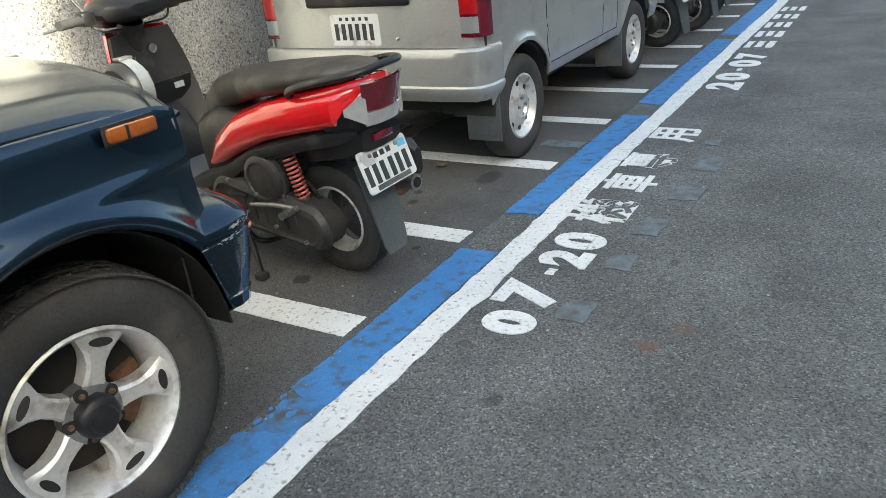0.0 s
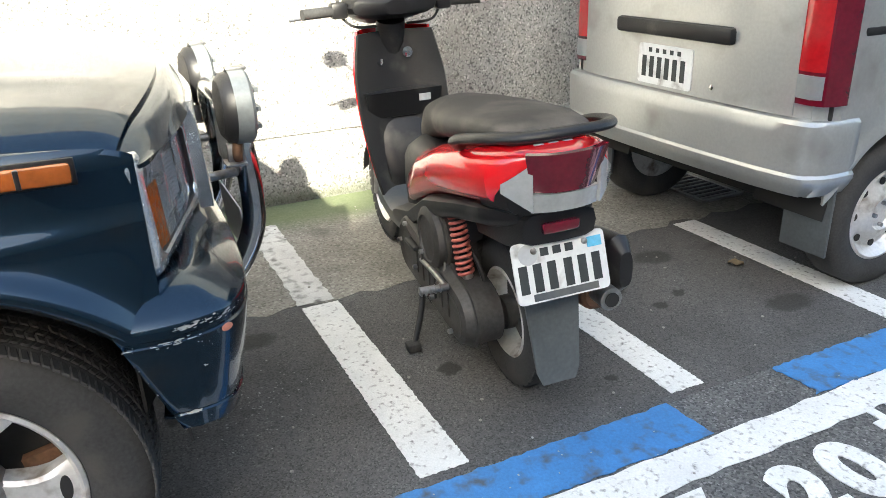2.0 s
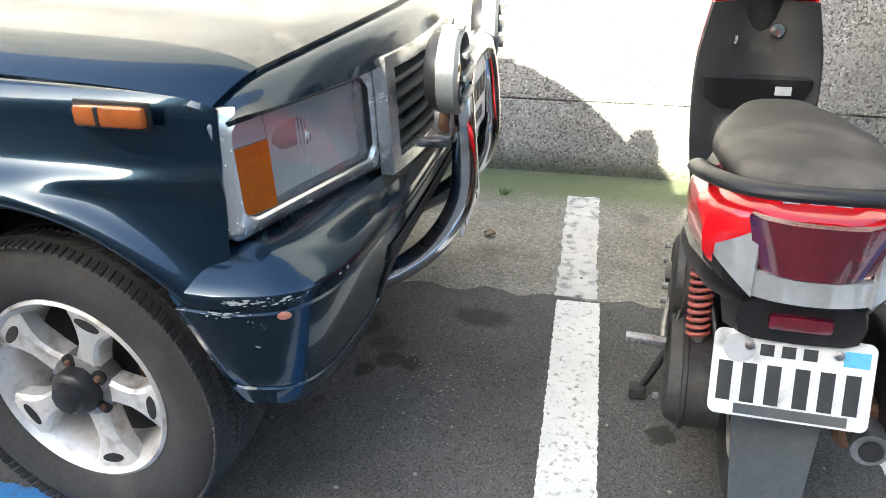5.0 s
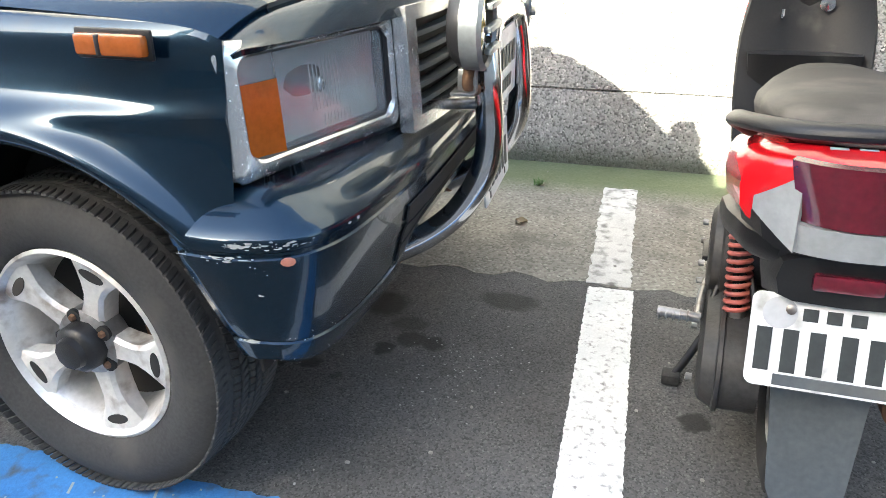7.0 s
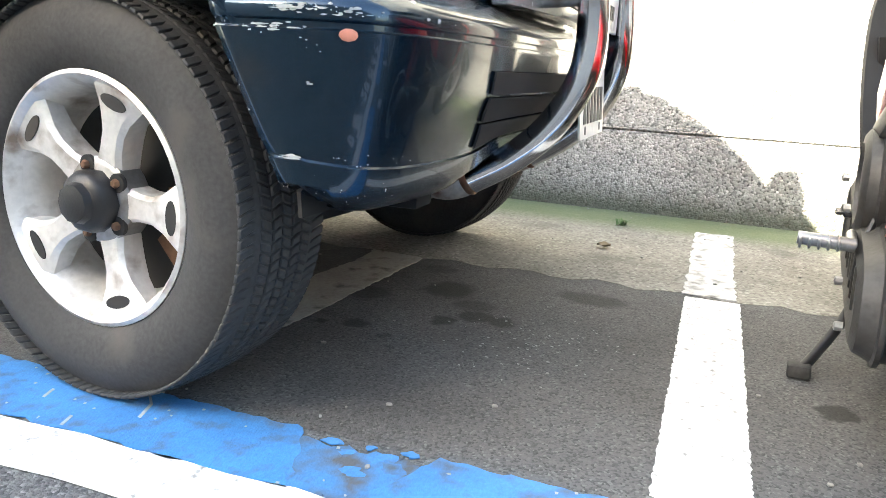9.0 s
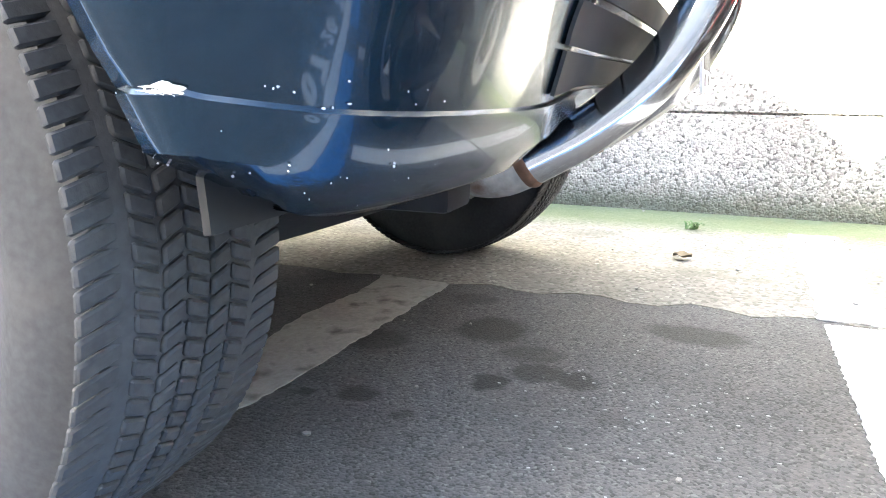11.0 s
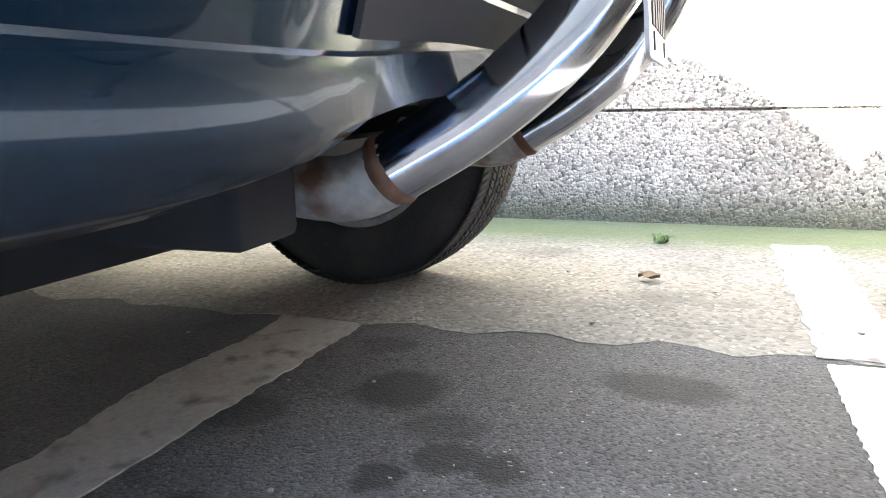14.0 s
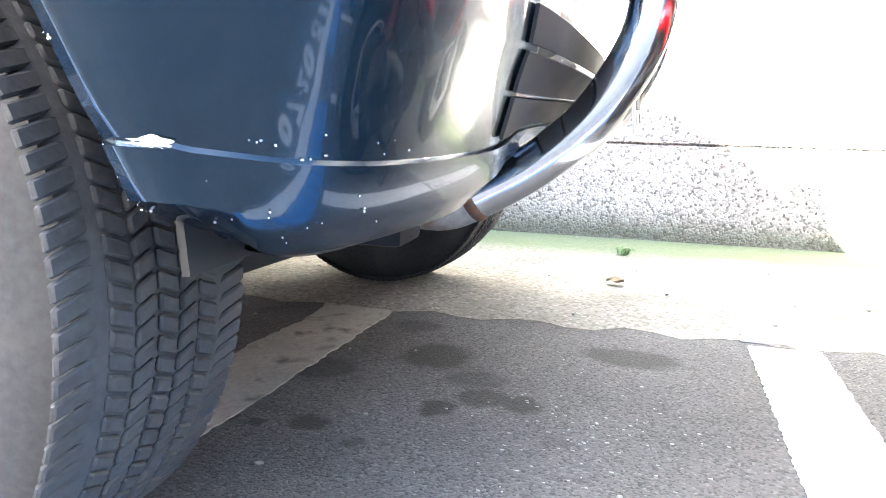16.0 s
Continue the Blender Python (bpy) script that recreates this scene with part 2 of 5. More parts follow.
CAR_WHITE = material("white_car_paint", (0.68, 0.68, 0.66), 0.3, var=0.06, scale=3, coat=0.6)
CAR_DARK = material("purple_car_paint", (0.04, 0.03, 0.12), 0.25, var=0.1, scale=3, coat=0.7)
SCOOTER_SILVER = material("silver_scooter_paint", (0.45, 0.47, 0.48), 0.3, metal=0.4, var=0.1, scale=4, coat=0.5)
CAR_ORANGE = material("orange_stripe", (0.65, 0.16, 0.02), 0.35, var=0.1, scale=4)
LEAFY = material("weed_leaf", (0.06, 0.12, 0.03), 0.6, var=0.3, scale=30)
DRY_LEAF = material("dry_leaf", (0.16, 0.12, 0.07), 0.7, var=0.3, scale=40)
STONE = material("grey_pebble", (0.25, 0.24, 0.22), 0.85, var=0.3, scale=60)
PIPE = material("old_pipe", (0.30, 0.28, 0.25), 0.6, var=0.25, scale=20)
BLOCK_GREY = material("sun_block_grey", (0.24, 0.23, 0.22), 0.85, var=0.15, scale=0.6, fine=20)


def oil_spots(m, spots, colour):
    """Soft ragged oil spots soaked into a ground material, each (x, y, radius across, radius along, strength)."""
    t = m.node_tree
    n, ln = t.nodes, t.links
    p = n["Principled BSDF"]
    src = p.inputs["Base Color"].links[0].from_socket
    co = n.new("ShaderNodeTexCoord")
    no = n.new("ShaderNodeTexNoise")
    no.inputs["Scale"].default_value = 22
    no.inputs["Detail"].default_value = 4
    ln.new(co.outputs["Object"], no.inputs["Vector"])
    wob = n.new("ShaderNodeVectorMath")
    wob.operation = 'MULTIPLY_ADD'
    ln.new(no.outputs["Color"], wob.inputs[0])
    wob.inputs[1].default_value = (0.05, 0.05, 0)
    ln.new(co.outputs["Object"], wob.inputs[2])
    total = None
    for x, y, rx, ry, k in spots:
        sb = n.new("ShaderNodeVectorMath")
        sb.operation = 'SUBTRACT'
        ln.new(wob.outputs[0], sb.inputs[0])
        sb.inputs[1].default_value = (x + 0.025, y + 0.025, 0)
        dv = n.new("ShaderNodeVectorMath")
        dv.operation = 'DIVIDE'
        ln.new(sb.outputs[0], dv.inputs[0])
        dv.inputs[1].default_value = (rx, ry, 1)
        le = n.new("ShaderNodeVectorMath")
        le.operation = 'LENGTH'
        ln.new(dv.outputs[0], le.inputs[0])
        mr = n.new("ShaderNodeMapRange")
        mr.interpolation_type = 'SMOOTHSTEP'
        mr.inputs["From Min"].default_value, mr.inputs["From Max"].default_value = 0.75, 1.3
        mr.inputs["To Min"].default_value, mr.inputs["To Max"].default_value = k, 0.0
        ln.new(le.outputs["Value"], mr.inputs[0])
        if total:
            mx = n.new("ShaderNodeMath")
            mx.operation = 'MAXIMUM'
            ln.new(total, mx.inputs[0])
            ln.new(mr.outputs[0], mx.inputs[1])
            total = mx.outputs[0]
        else:
            total = mr.outputs[0]
    mix = n.new("ShaderNodeMix")
    mix.data_type = 'RGBA'
    ln.new(total, mix.inputs[0])
    ln.new(src, mix.inputs[6])
    mix.inputs[7].default_value = (*colour, 1)
    ln.new(mix.outputs[2], p.inputs["Base Color"])


oil_spots(ASPHALT, ((0.925, 0.172, 0.035, 0.03, 0.55), (0.993, 0.308, 0.03, 0.035, 0.45)), (0.15, 0.085, 0.06))
oil_spots(ASPHALT, ((0.62, -0.25, 0.02, 0.03, 0.6), (0.85, 0.75, 0.02, 0.02, 0.6), (0.40, -0.02, 0.025, 0.02, 0.5)), (0.045, 0.044, 0.043))
oil_spots(BAY, ((-0.791, -0.708, 0.07, 0.06, 0.85), (-0.69, -0.61, 0.04, 0.05, 0.6), (-0.615, -0.584, 0.036, 0.040, 0.8), (-0.553, -0.646, 0.034, 0.030, 0.85),
                (-0.606, -0.522, 0.038, 0.034, 0.85), (-0.443, -0.807, 0.026, 0.032, 0.85), (-0.893, -0.356, 0.05, 0.085, 0.7), (-0.415, -0.88, 0.016, 0.016, 0.85), (-0.425, -0.925, 0.016, 0.016, 0.8),
                (-0.423, 0.152, 0.032, 0.036, 0.85), (-0.40, -0.72, 0.014, 0.014, 0.6), (-0.25, 1.40, 0.05, 0.09, 0.7), (-0.8, 1.25, 0.06, 0.08, 0.7),
                (-0.45, 1.0, 0.022, 0.03, 0.8), (-0.62, 0.95, 0.03, 0.022, 0.8), (-0.66, -0.88, 0.06, 0.05, 0.6), (-0.85, 0.9, 0.07, 0.06, 0.6),
                (-0.15, 0.55, 0.016, 0.02, 0.8), (-0.84, 0.296, 0.04, 0.05, 0.6), (-0.96, -0.80, 0.04, 0.05, 0.5), (-0.5, 1.12, 0.025, 0.03, 0.8)), (0.028, 0.027, 0.026))
FOOT = material("welded_foot", (0.42, 0.40, 0.36), 0.5, metal=0.4, var=0.3, scale=30, dirt=(0.18, 0.10, 0.06), dirt_amount=0.32, dirt_scale=22)
CHALK = material("pale_paint_drips", (0.34, 0.34, 0.33), 0.8, var=0.2, scale=60)


# ---- builders ----
def mesh_of(bm, name, smooth=True):
    bmesh.ops.recalc_face_normals(bm, faces=bm.faces)
    me = bpy.data.meshes.new(name)
    bm.to_mesh(me)
    bm.free()
    if smooth:
        me.shade_smooth()
        me.set_sharp_from_angle(angle=radians(38))
    return me


def part(name, bm, mat, parent, label="", smooth=True):
    ob = new(name, mesh_of(bm, name, smooth))
    ob.data.materials.append(mat)
    ob.parent = parent
    if label:
        tagged(ob, label)
    return ob


def thing(name, m, label, category, group=""):
    ob = new(name)
    ob.empty_display_size = 0.1
    ob.matrix_world = m
    return tagged(ob, label, category, group, "thing")


def lone(name, bm, mat, label, category="", kind="", smooth=True, group=""):
    ob = new(name, mesh_of(bm, name, smooth))
    ob.data.materials.append(mat)
    return tagged(ob, label, category, group, kind)


def add_box(bm, lo, hi, bevel=0.0, m=None, seg=2):
    b = bmesh.new()
    bmesh.ops.create_cube(b, size=1)
    for v in b.verts:
        v.co = Vector([l + (c + 0.5) * (h - l) for c, l, h in zip(v.co, lo, hi)])
    if bevel:
        bmesh.ops.bevel(b, geom=b.edges[:], offset=bevel, segments=seg, affect='EDGES', profile=0.5)
    join(bm, b, m)
    return bm


def join(bm, other, m=None):
    other.verts.index_update()
    vs = [bm.verts.new((m @ v.co) if m else v.co) for v in other.verts]
    for f in other.faces:
        try:
            bm.faces.new([vs[v.index] for v in f.verts])
        except ValueError:
            pass
    other.free()
    return bm


def box(lo, hi, bevel=0.0, m=None, seg=2):
    return add_box(bmesh.new(), lo, hi, bevel, m, seg)


def add_lathe(bm, profile, seg=32, m=None, closed=True):
    """Turns (radius, height) points round the local z axis."""
    rings = []
    for r, h in profile:
        ring = []
        for i in range(seg):
            a = 2 * math.pi * i / seg
            co = Vector((r * math.cos(a), r * math.sin(a), h))
            ring.append(bm.verts.new(m @ co if m else co))
        rings.append(ring)
    pairs = list(zip(rings, rings[1:]))
    for a, b in pairs:
        for i in range(seg):
            j = (i + 1) % seg
            bm.faces.new((a[i], a[j], b[j], b[i]))
    if closed:
        for ring in (rings[0], rings[-1]):
            bm.faces.new(ring)
    return bm


def lathe(profile, seg=32, m=None, closed=True):
    return add_lathe(bmesh.new(), profile, seg, m, closed)


def smooth_path(points, n=6):
    """Catmull-Rom through the points."""
    pts = [Vector(p) for p in points]
    pts = [2 * pts[0] - pts[1]] + pts + [2 * pts[-1] - pts[-2]]
    out = []
    for i in range(1, len(pts) - 2):
        a, b, c, d = pts[i - 1:i + 3]
        for k in range(n):
            t = k / n
            out.append(0.5 * (2 * b + (c - a) * t + (2 * a - 5 * b + 4 * c - d) * t * t + (3 * b - a - 3 * c + d) * t ** 3))
    return out + [pts[-2]]


def add_tube(bm, points, r, seg=12, smooth=6, radii=None, flat=1.0):
    path = smooth_path(points, smooth) if smooth else [Vector(p) for p in points]
    rings = []
    side = None
    for i, p in enumerate(path):
        d = (path[min(i + 1, len(path) - 1)] - path[max(i - 1, 0)]).normalized()
        if side is None:
            side = d.orthogonal().normalized()
        side = (side - d * side.dot(d)).normalized()
        up = d.cross(side)
        rad = r if not radii else radii[0] + (radii[1] - radii[0]) * i / (len(path) - 1)
        rings.append([bm.verts.new(p + rad * (math.cos(a) * side + flat * math.sin(a) * up))
                      for a in (2 * math.pi * k / seg for k in range(seg))])
    for a, b in zip(rings, rings[1:]):
        for i in range(seg):
            j = (i + 1) % seg
            bm.faces.new((a[i], a[j], b[j], b[i]))
    bm.faces.new(rings[0])
    bm.faces.new(rings[-1])
    return bm


def tube(points, r, seg=12, smooth=6, radii=None, flat=1.0):
    return add_tube(bmesh.new(), points, r, seg, smooth, radii, flat)


def add_loft(bm, rings, cap=True, closed=True):
    vs = [[bm.verts.new(p) for p in ring] for ring in rings]
    for a, b in zip(vs, vs[1:]):
        for i in range(len(a) if closed else len(a) - 1):
            j = (i + 1) % len(a)
            bm.faces.new((a[i], a[j], b[j], b[i]))
    if cap:
        bm.faces.new(vs[0])
        bm.faces.new(vs[-1])
    return bm


def loft(rings, cap=True, closed=True):
    return add_loft(bmesh.new(), rings, cap, closed)


def sheet(fn, us, vs, thick=0.0):
    """A grid of fn(u, v) points; with thick, a second skin pushed in along the normals."""
    bm = bmesh.new()
    grid = [[bm.verts.new(fn(u, v)) for v in vs] for u in us]
    for a, b in zip(grid, grid[1:]):
        for i in range(len(vs) - 1):
            if len({a[i], a[i + 1], b[i + 1], b[i]}) == 4:
                bm.faces.new((a[i], a[i + 1], b[i + 1], b[i]))
    if thick:
        bmesh.ops.recalc_face_normals(bm, faces=bm.faces)
        bmesh.ops.solidify(bm, geom=bm.faces[:], thickness=thick)
    return bm


def steps(a, b, n):
    return [a + (b - a) * i / n for i in range(n + 1)]


def prism(outline, lo, hi, axis='z', bevel=0.0):
    """An outline of (u, v) points drawn out along an axis."""
    def at(u, v, w):
        return {'z': (u, v, w), 'x': (w, u, v), 'y': (u, w, v)}[axis]
    bm = loft([[at(u, v, lo) for u, v in outline], [at(u, v, hi) for u, v in outline]])
    if bevel:
        bmesh.ops.recalc_face_normals(bm, faces=bm.faces)
        bmesh.ops.bevel(bm, geom=bm.edges[:], offset=bevel, segments=2, affect='EDGES')
    return bm


def round_rect(w, h, r, n=5):
    out = []
    for cx, cy, a0 in ((w / 2 - r, h / 2 - r, 0), (-w / 2 + r, h / 2 - r, 90), (-w / 2 + r, -h / 2 + r, 180), (w / 2 - r, -h / 2 + r, 270)):
        out += [(cx + r * math.cos(radians(a0 + 90 * i / n)), cy + r * math.sin(radians(a0 + 90 * i / n))) for i in range(n + 1)]
    return out


AXLE = Matrix.Rotation(radians(90), 4, 'Y')


# ---- ground, wall, far side ----
def ragged(x0, x1, y0, y1, jitter, rng, step=0.03, slant=(0, 0)):
    """A painted strip with uneven edges, from above."""
    pts = []
    nx, ny = max(1, int((x1 - x0) / step)), max(1, int((y1 - y0) / step))
    for i in range(nx):
        pts.append((x0 + (x1 - x0) * i / nx, y0 + slant[0] * i / nx))
    for i in range(ny):
        pts.append((x1, y0 + (y1 - y0) * i / ny))
    for i in range(nx):
        pts.append((x1 - (x1 - x0) * i / nx, y1 + slant[1] * (1 - i / nx)))
    for i in range(ny):
        pts.append((x0, y1 - (y1 - y0) * i / ny))
    return [(x + rng.uniform(-jitter, jitter), y + rng.uniform(-jitter, jitter)) for x, y in pts]


def slab(outline, z0, z1):
    bm = bmesh.new()
    lo = [bm.verts.new((x, y, z0)) for x, y in outline]
    hi = [bm.verts.new((x, y, z1)) for x, y in outline]
    n = len(outline)
    for i in range(n):
        bm.faces.new((lo[i], lo[(i + 1) % n], hi[(i + 1) % n], hi[i]))
    edges = [bm.edges.get((hi[i], hi[(i + 1) % n])) for i in range(n)]
    bmesh.ops.triangle_fill(bm, edges=edges, use_beauty=True)
    return bm


rng = random.Random(4)
WALL_X = -2.24
bm = sheet(lambda u, v: (u, v, 0), [-300, -40, -6, 0.0, 6, 40, 300], [-300, -40, -8, 0, 8, 40, 300])
lone("ground", bm, ASPHALT, "dark grey asphalt road with small pale grit", "road", "structure", smooth=False)
edge = [(-1.065 + 0.018 * math.sin(i * 1.7) + rng.uniform(-0.012, 0.012), -3.2 + i * 0.06) for i in range(int(11.6 / 0.06))]
lone("pavement", slab([(WALL_X, -3.2)] + edge + [(WALL_X, edge[-1][1])], 0.0, 0.0032), CONCRETE,
     "stained grey concrete strip with green algae along the wall", "concrete strip", "structure", smooth=False)
bay = [(-1.10, -3.2)] + [(0.03 + rng.uniform(-0.006, 0.006), -3.2 + i * 0.1) for i in range(116)] + [(-1.10, 8.35)]
lone("bay_surface", slab(bay, 0.0, 0.002), BAY, "worn dark asphalt of the parking bays with oil stains", "bay surface", "structure", smooth=False)

bm = bmesh.new()
add_box(bm, (WALL_X - 0.25, -14, 0.0), (WALL_X, 40, 0.341), 0.003)
add_box(bm, (WALL_X - 0.25, -14, 0.341), (WALL_X - 0.012, 40, 0.349))
add_box(bm, (WALL_X - 0.25, -14, 0.349), (WALL_X, 40, 7.0), 0.003)
lone("wall_west", bm, PEBBLE, "grey pebble-dash wall with a dark horizontal joint near its foot", "wall", "structure", smooth=False)

# unseen blocks added across the road; their tops set where the sun reaches
bm = box((12.0, -60, 0), (20.0, -5.7, 8.1))
lone("sun_block_low", bm, BLOCK_GREY, "unseen grey block across the road, added to stop the sun", "house", smooth=False)
bm = box((12.0, -5.7, 0), (20.0, 60, 11.5))
lone("sun_block_tall", bm, BLOCK_GREY, "taller unseen grey block across the road, added to stop the sun", "house", smooth=False)


# ---- road marks ----
def paint(name, outline, mat, label, z=0.0022, h=0.0022, category="road marking"):
    return lone(name, slab(outline, z, z + h), mat, label, category, smooth=False)


pts = []
ys = steps(-6.0, 40.0, 900)
for y in ys:
    pts.append((0.20 + 0.006 * math.sin(y * 3.1) + rng.uniform(-0.005, 0.005), y))
for y in reversed(ys):
    bulge = 0.02 * math.exp(-((y - 0.28) / 0.05) ** 2)
    pts.append((0.31 + bulge + 0.006 * math.sin(y * 2.3) + rng.uniform(-0.005, 0.005), y))
paint("white_edge_line", pts, WHITE_PAINT, "thick white painted line along the parking bays")
for y0, y1, s0, s1 in ((-6.0, -3.3, 0, 0), (-3.1, -0.66, 0, 0.07), (-0.43, 0.60, -0.08, 0.02), (1.0, 2.63, 0.02, 0.0), (2.92, 5.05, -0.05, 0.0),
                       (5.25, 8.2, 0, 0), (8.4, 12.0, 0, 0), (12.3, 18.0, 0, 0)):
    o = ragged(0.035, 0.197, y0, y1, 0.005, rng, 0.018, (s0, s1))
    paint("blue_dash", o, BLUE_PAINT, "faded blue painted dash beside the white line")
paint("blue_dash", ragged(0.06, 0.197, -0.66, -0.42, 0.012, rng, 0.012, (0.05, -0.05)), WORN_BLUE, "worn patch of blue paint where two dashes meet", 0.002, 0.0018)
for x, y, r in ((0.055, -0.60, 0.012), (0.075, -0.565, 0.010), (0.048, -0.54, 0.008), (0.065, -0.50, 0.014), (0.04, -0.475, 0.010), (0.09, -0.485, 0.016), (0.12, -0.535, 0.014)):
    paint("blue_dash", [(x + r * rng.uniform(0.5, 1.2) * math.cos(a), y + 1.6 * r * rng.uniform(0.5, 1.2) * math.sin(a)) for a in steps(0, 6.1, 11)], BLUE_PAINT,
          "loose fleck of blue road paint", 0.0022, 0.002)
stripe_ys = [(-0.137, 0.0), (0.65, 0.77), (1.58, 1.70), (2.41, 2.52), (3.17, 3.27), (3.93, 4.03), (4.69, 4.79), (5.45, 5.55), (6.2, 6.3), (6.96, 7.06), (7.7, 7.8)]
for i, (y0, y1) in enumerate(stripe_ys):
    far = -1.965 if i == 0 else -1.02
    o = ragged(-1.045, 0.0, y0, y1, 0.0022, rng, 0.007)
    tagged(paint("bay_stripe", o, WHITE_PAINT, "chipped white stripe between two parking bays"), group="bay stripes")
    if i == 0:
        o = ragged(-1.96, -1.07, y0 - 0.005, y1 - 0.01, 0.006, rng, 0.02)
        paint("bay_stripe", o, WORN_PAINT, "worn white stripe painted on the concrete strip", 0.0032)
o = [(x, y + rng.uniform(-0.004, 0.004)) for x, y in [(0.02 - 0.016 * i, -0.966 + (0.040 * max(0.0, (i * 0.016 - 0.15) / 0.26) if i * 0.016 < 0.41 else 0.040 + 0.062 * (i * 0.016 - 0.41) ** 1.0)) for i in range(68)]
     + [(-1.065 + 0.016 * i, -1.058 + 0.012 * math.sin(i * 0.21)) for i in range(68)]]
paint("bay_stripe", o, FADED_PAINT, "worn grey stripe passing under the parked jeep")
for x0, x1, y0, y1 in ((0.60, 0.70, 0.22, 0.36), (0.62, 0.72, 0.62, 0.75), (0.63, 0.73, 0.95, 1.12), (0.66, 0.78, 1.35, 1.52), (0.66, 0.78, 1.75, 1.95), (-0.22, 0.02, 1.95, 2.06), (0.62, 0.7, 2.15, 2.25)):
    paint("covered_mark", ragged(x0, x1, y0, y1, 0.008, rng, 0.03), GHOST_PAINT, "old marking covered with thin blue-grey paint")


def letters(text, y, size, width, x=0.565, mat=WHITE_PAINT, label="white hand-painted sign on the road"):
    """Painted characters that read along the line, their feet towards the road."""
    cu = bpy.data.curves.new("painted_text", 'FONT')
    cu.body = text
    cu.size = size
    cu.offset = 0.012 if ord(text) < 128 else 0.006
    cu.extrude = 0.001
    ob = new("painted_text", cu)
    dg = bpy.context.evaluated_depsgraph_get()
    me = bpy.data.meshes.new_from_object(ob.evaluated_get(dg))
    bpy.data.objects.remove(ob)
    xs = [v.co.x for v in me.vertices]
    yy = [v.co.y for v in me.vertices]
    if not xs:
        return None
    for v in me.vertices:
        u = (v.co.x - min(xs)) / max(1e-6, max(xs) - min(xs)) * width
        w = (v.co.y - min(yy)) / max(1e-6, max(yy) - min(yy)) * size
        v.co = Vector((x - w + rng.uniform(-.001, .001), y + u + rng.uniform(-.001, .001), 0.0042 if v.co.z > 0 else 0.001))
    me.materials.clear()
    me.materials.append(mat)
    return tagged(new("painted_letter", me), label, "road lettering", "road lettering")


for ch, y, size, width in (("0", 0.075, 0.185, 0.145), ("7", 0.265, 0.225, 0.175), ("2", 0.585, 0.20, 0.135), ("0", 0.745, 0.21, 0.15),
                           ("機", 1.01, 0.26, 0.27), ("車", 1.40, 0.25, 0.22), ("專", 1.72, 0.27, 0.23), ("用", 2.17, 0.25, 0.24),
                           ("2", 3.32, 0.22, 0.2), ("0", 3.58, 0.22, 0.22), ("0", 4.0, 0.22, 0.22), ("7", 4.28, 0.22, 0.2)):
    letters(ch, y, size, width)
for y, w in ((0.505, 0.05), (3.87, 0.07)):
    paint("painted_letter", ragged(0.44, 0.475, y, y + w, 0.003, rng, 0.02), WHITE_PAINT, "white painted dash of the road lettering", category="road lettering")
for y in (4.7, 5.15, 5.6, 6.05, 6.5, 7.6, 8.0, 8.5, 8.9, 9.3):
    for k in range(3):
        paint("painted_letter", ragged(0.33 + k * 0.08, 0.38 + k * 0.08, y + 0.03 * (k % 2), y + 0.26, 0.006, rng, 0.04), WHITE_PAINT,
              "white painted bars of far road lettering", category="road lettering")

# oil stains, drips and grit on the bay floor
bm = bmesh.new()
for k in range(90):
    x, y = rng.gauss(-0.52, 0.10), rng.gauss(-0.43, 0.09)
    l, w = rng.uniform(0.002, 0.007), rng.uniform(0.001, 0.0025)
    join(bm, slab([(x, y), (x + w, y + 0.2 * l), (x + w, y + l), (x, y + l * 0.9)], 0.0018, 0.003))
for path in (((-0.01, -0.955), (0.03, -0.935), (0.05, -0.945), (0.075, -0.92), (0.12, -0.905)), ((0.03, -1.03), (0.06, -1.025), (0.07, -1.04)), ((0.10, -1.10), (0.13, -1.09)), ((0.16, -1.0), (0.19, -0.99))):
    for (xa, ya), (xb, yb) in zip(path, path[1:]):
        join(bm, slab([(xa, ya - 0.003), (xb, yb - 0.003), (xb, yb + 0.003), (xa, ya + 0.003)], 0.003, 0.0052))
for k in range(45):
    x, y, l = rng.uniform(-0.02, 0.2), rng.uniform(-1.3, 0.5), rng.uniform(0.002, 0.006)
    join(bm, slab([(x, y), (x + l, y + 0.3 * l), (x + 0.8 * l, y + l), (x, y + l * 0.9)], 0.002, 0.005))
for k in range(60):
    x, y = rng.uniform(0.05, 2.5), rng.uniform(-1.2, 4.5)
    l = rng.uniform(0.003, 0.009)
    join(bm, slab([(x, y), (x + l, y + 0.3 * l), (x + 0.8 * l, y + l), (x, y + l * 0.9)], 0.0, 0.0025))
lone("paint_specks", bm, CHALK, "pale paint drips and grit on the asphalt", "specks", "stuff", smooth=False)
bm = bmesh.new()
for k in range(130):
    x, y, r = rng.uniform(-2.2, 0.6), rng.uniform(-1.3, 2.2), rng.uniform(0.002, 0.006)
    b = bmesh.new()
    bmesh.ops.create_icosphere(b, subdivisions=1, radius=r)
    join(bm, b, Matrix.Translation((x, y, r * 0.5 + (0.005 if x < -1.06 else 0.002))) @ Matrix.Diagonal((1, rng.uniform(0.6, 1.3), 0.6, 1)))
lone("loose_grit", bm, STONE, "small loose grit on the parking bay", "grit", "stuff")


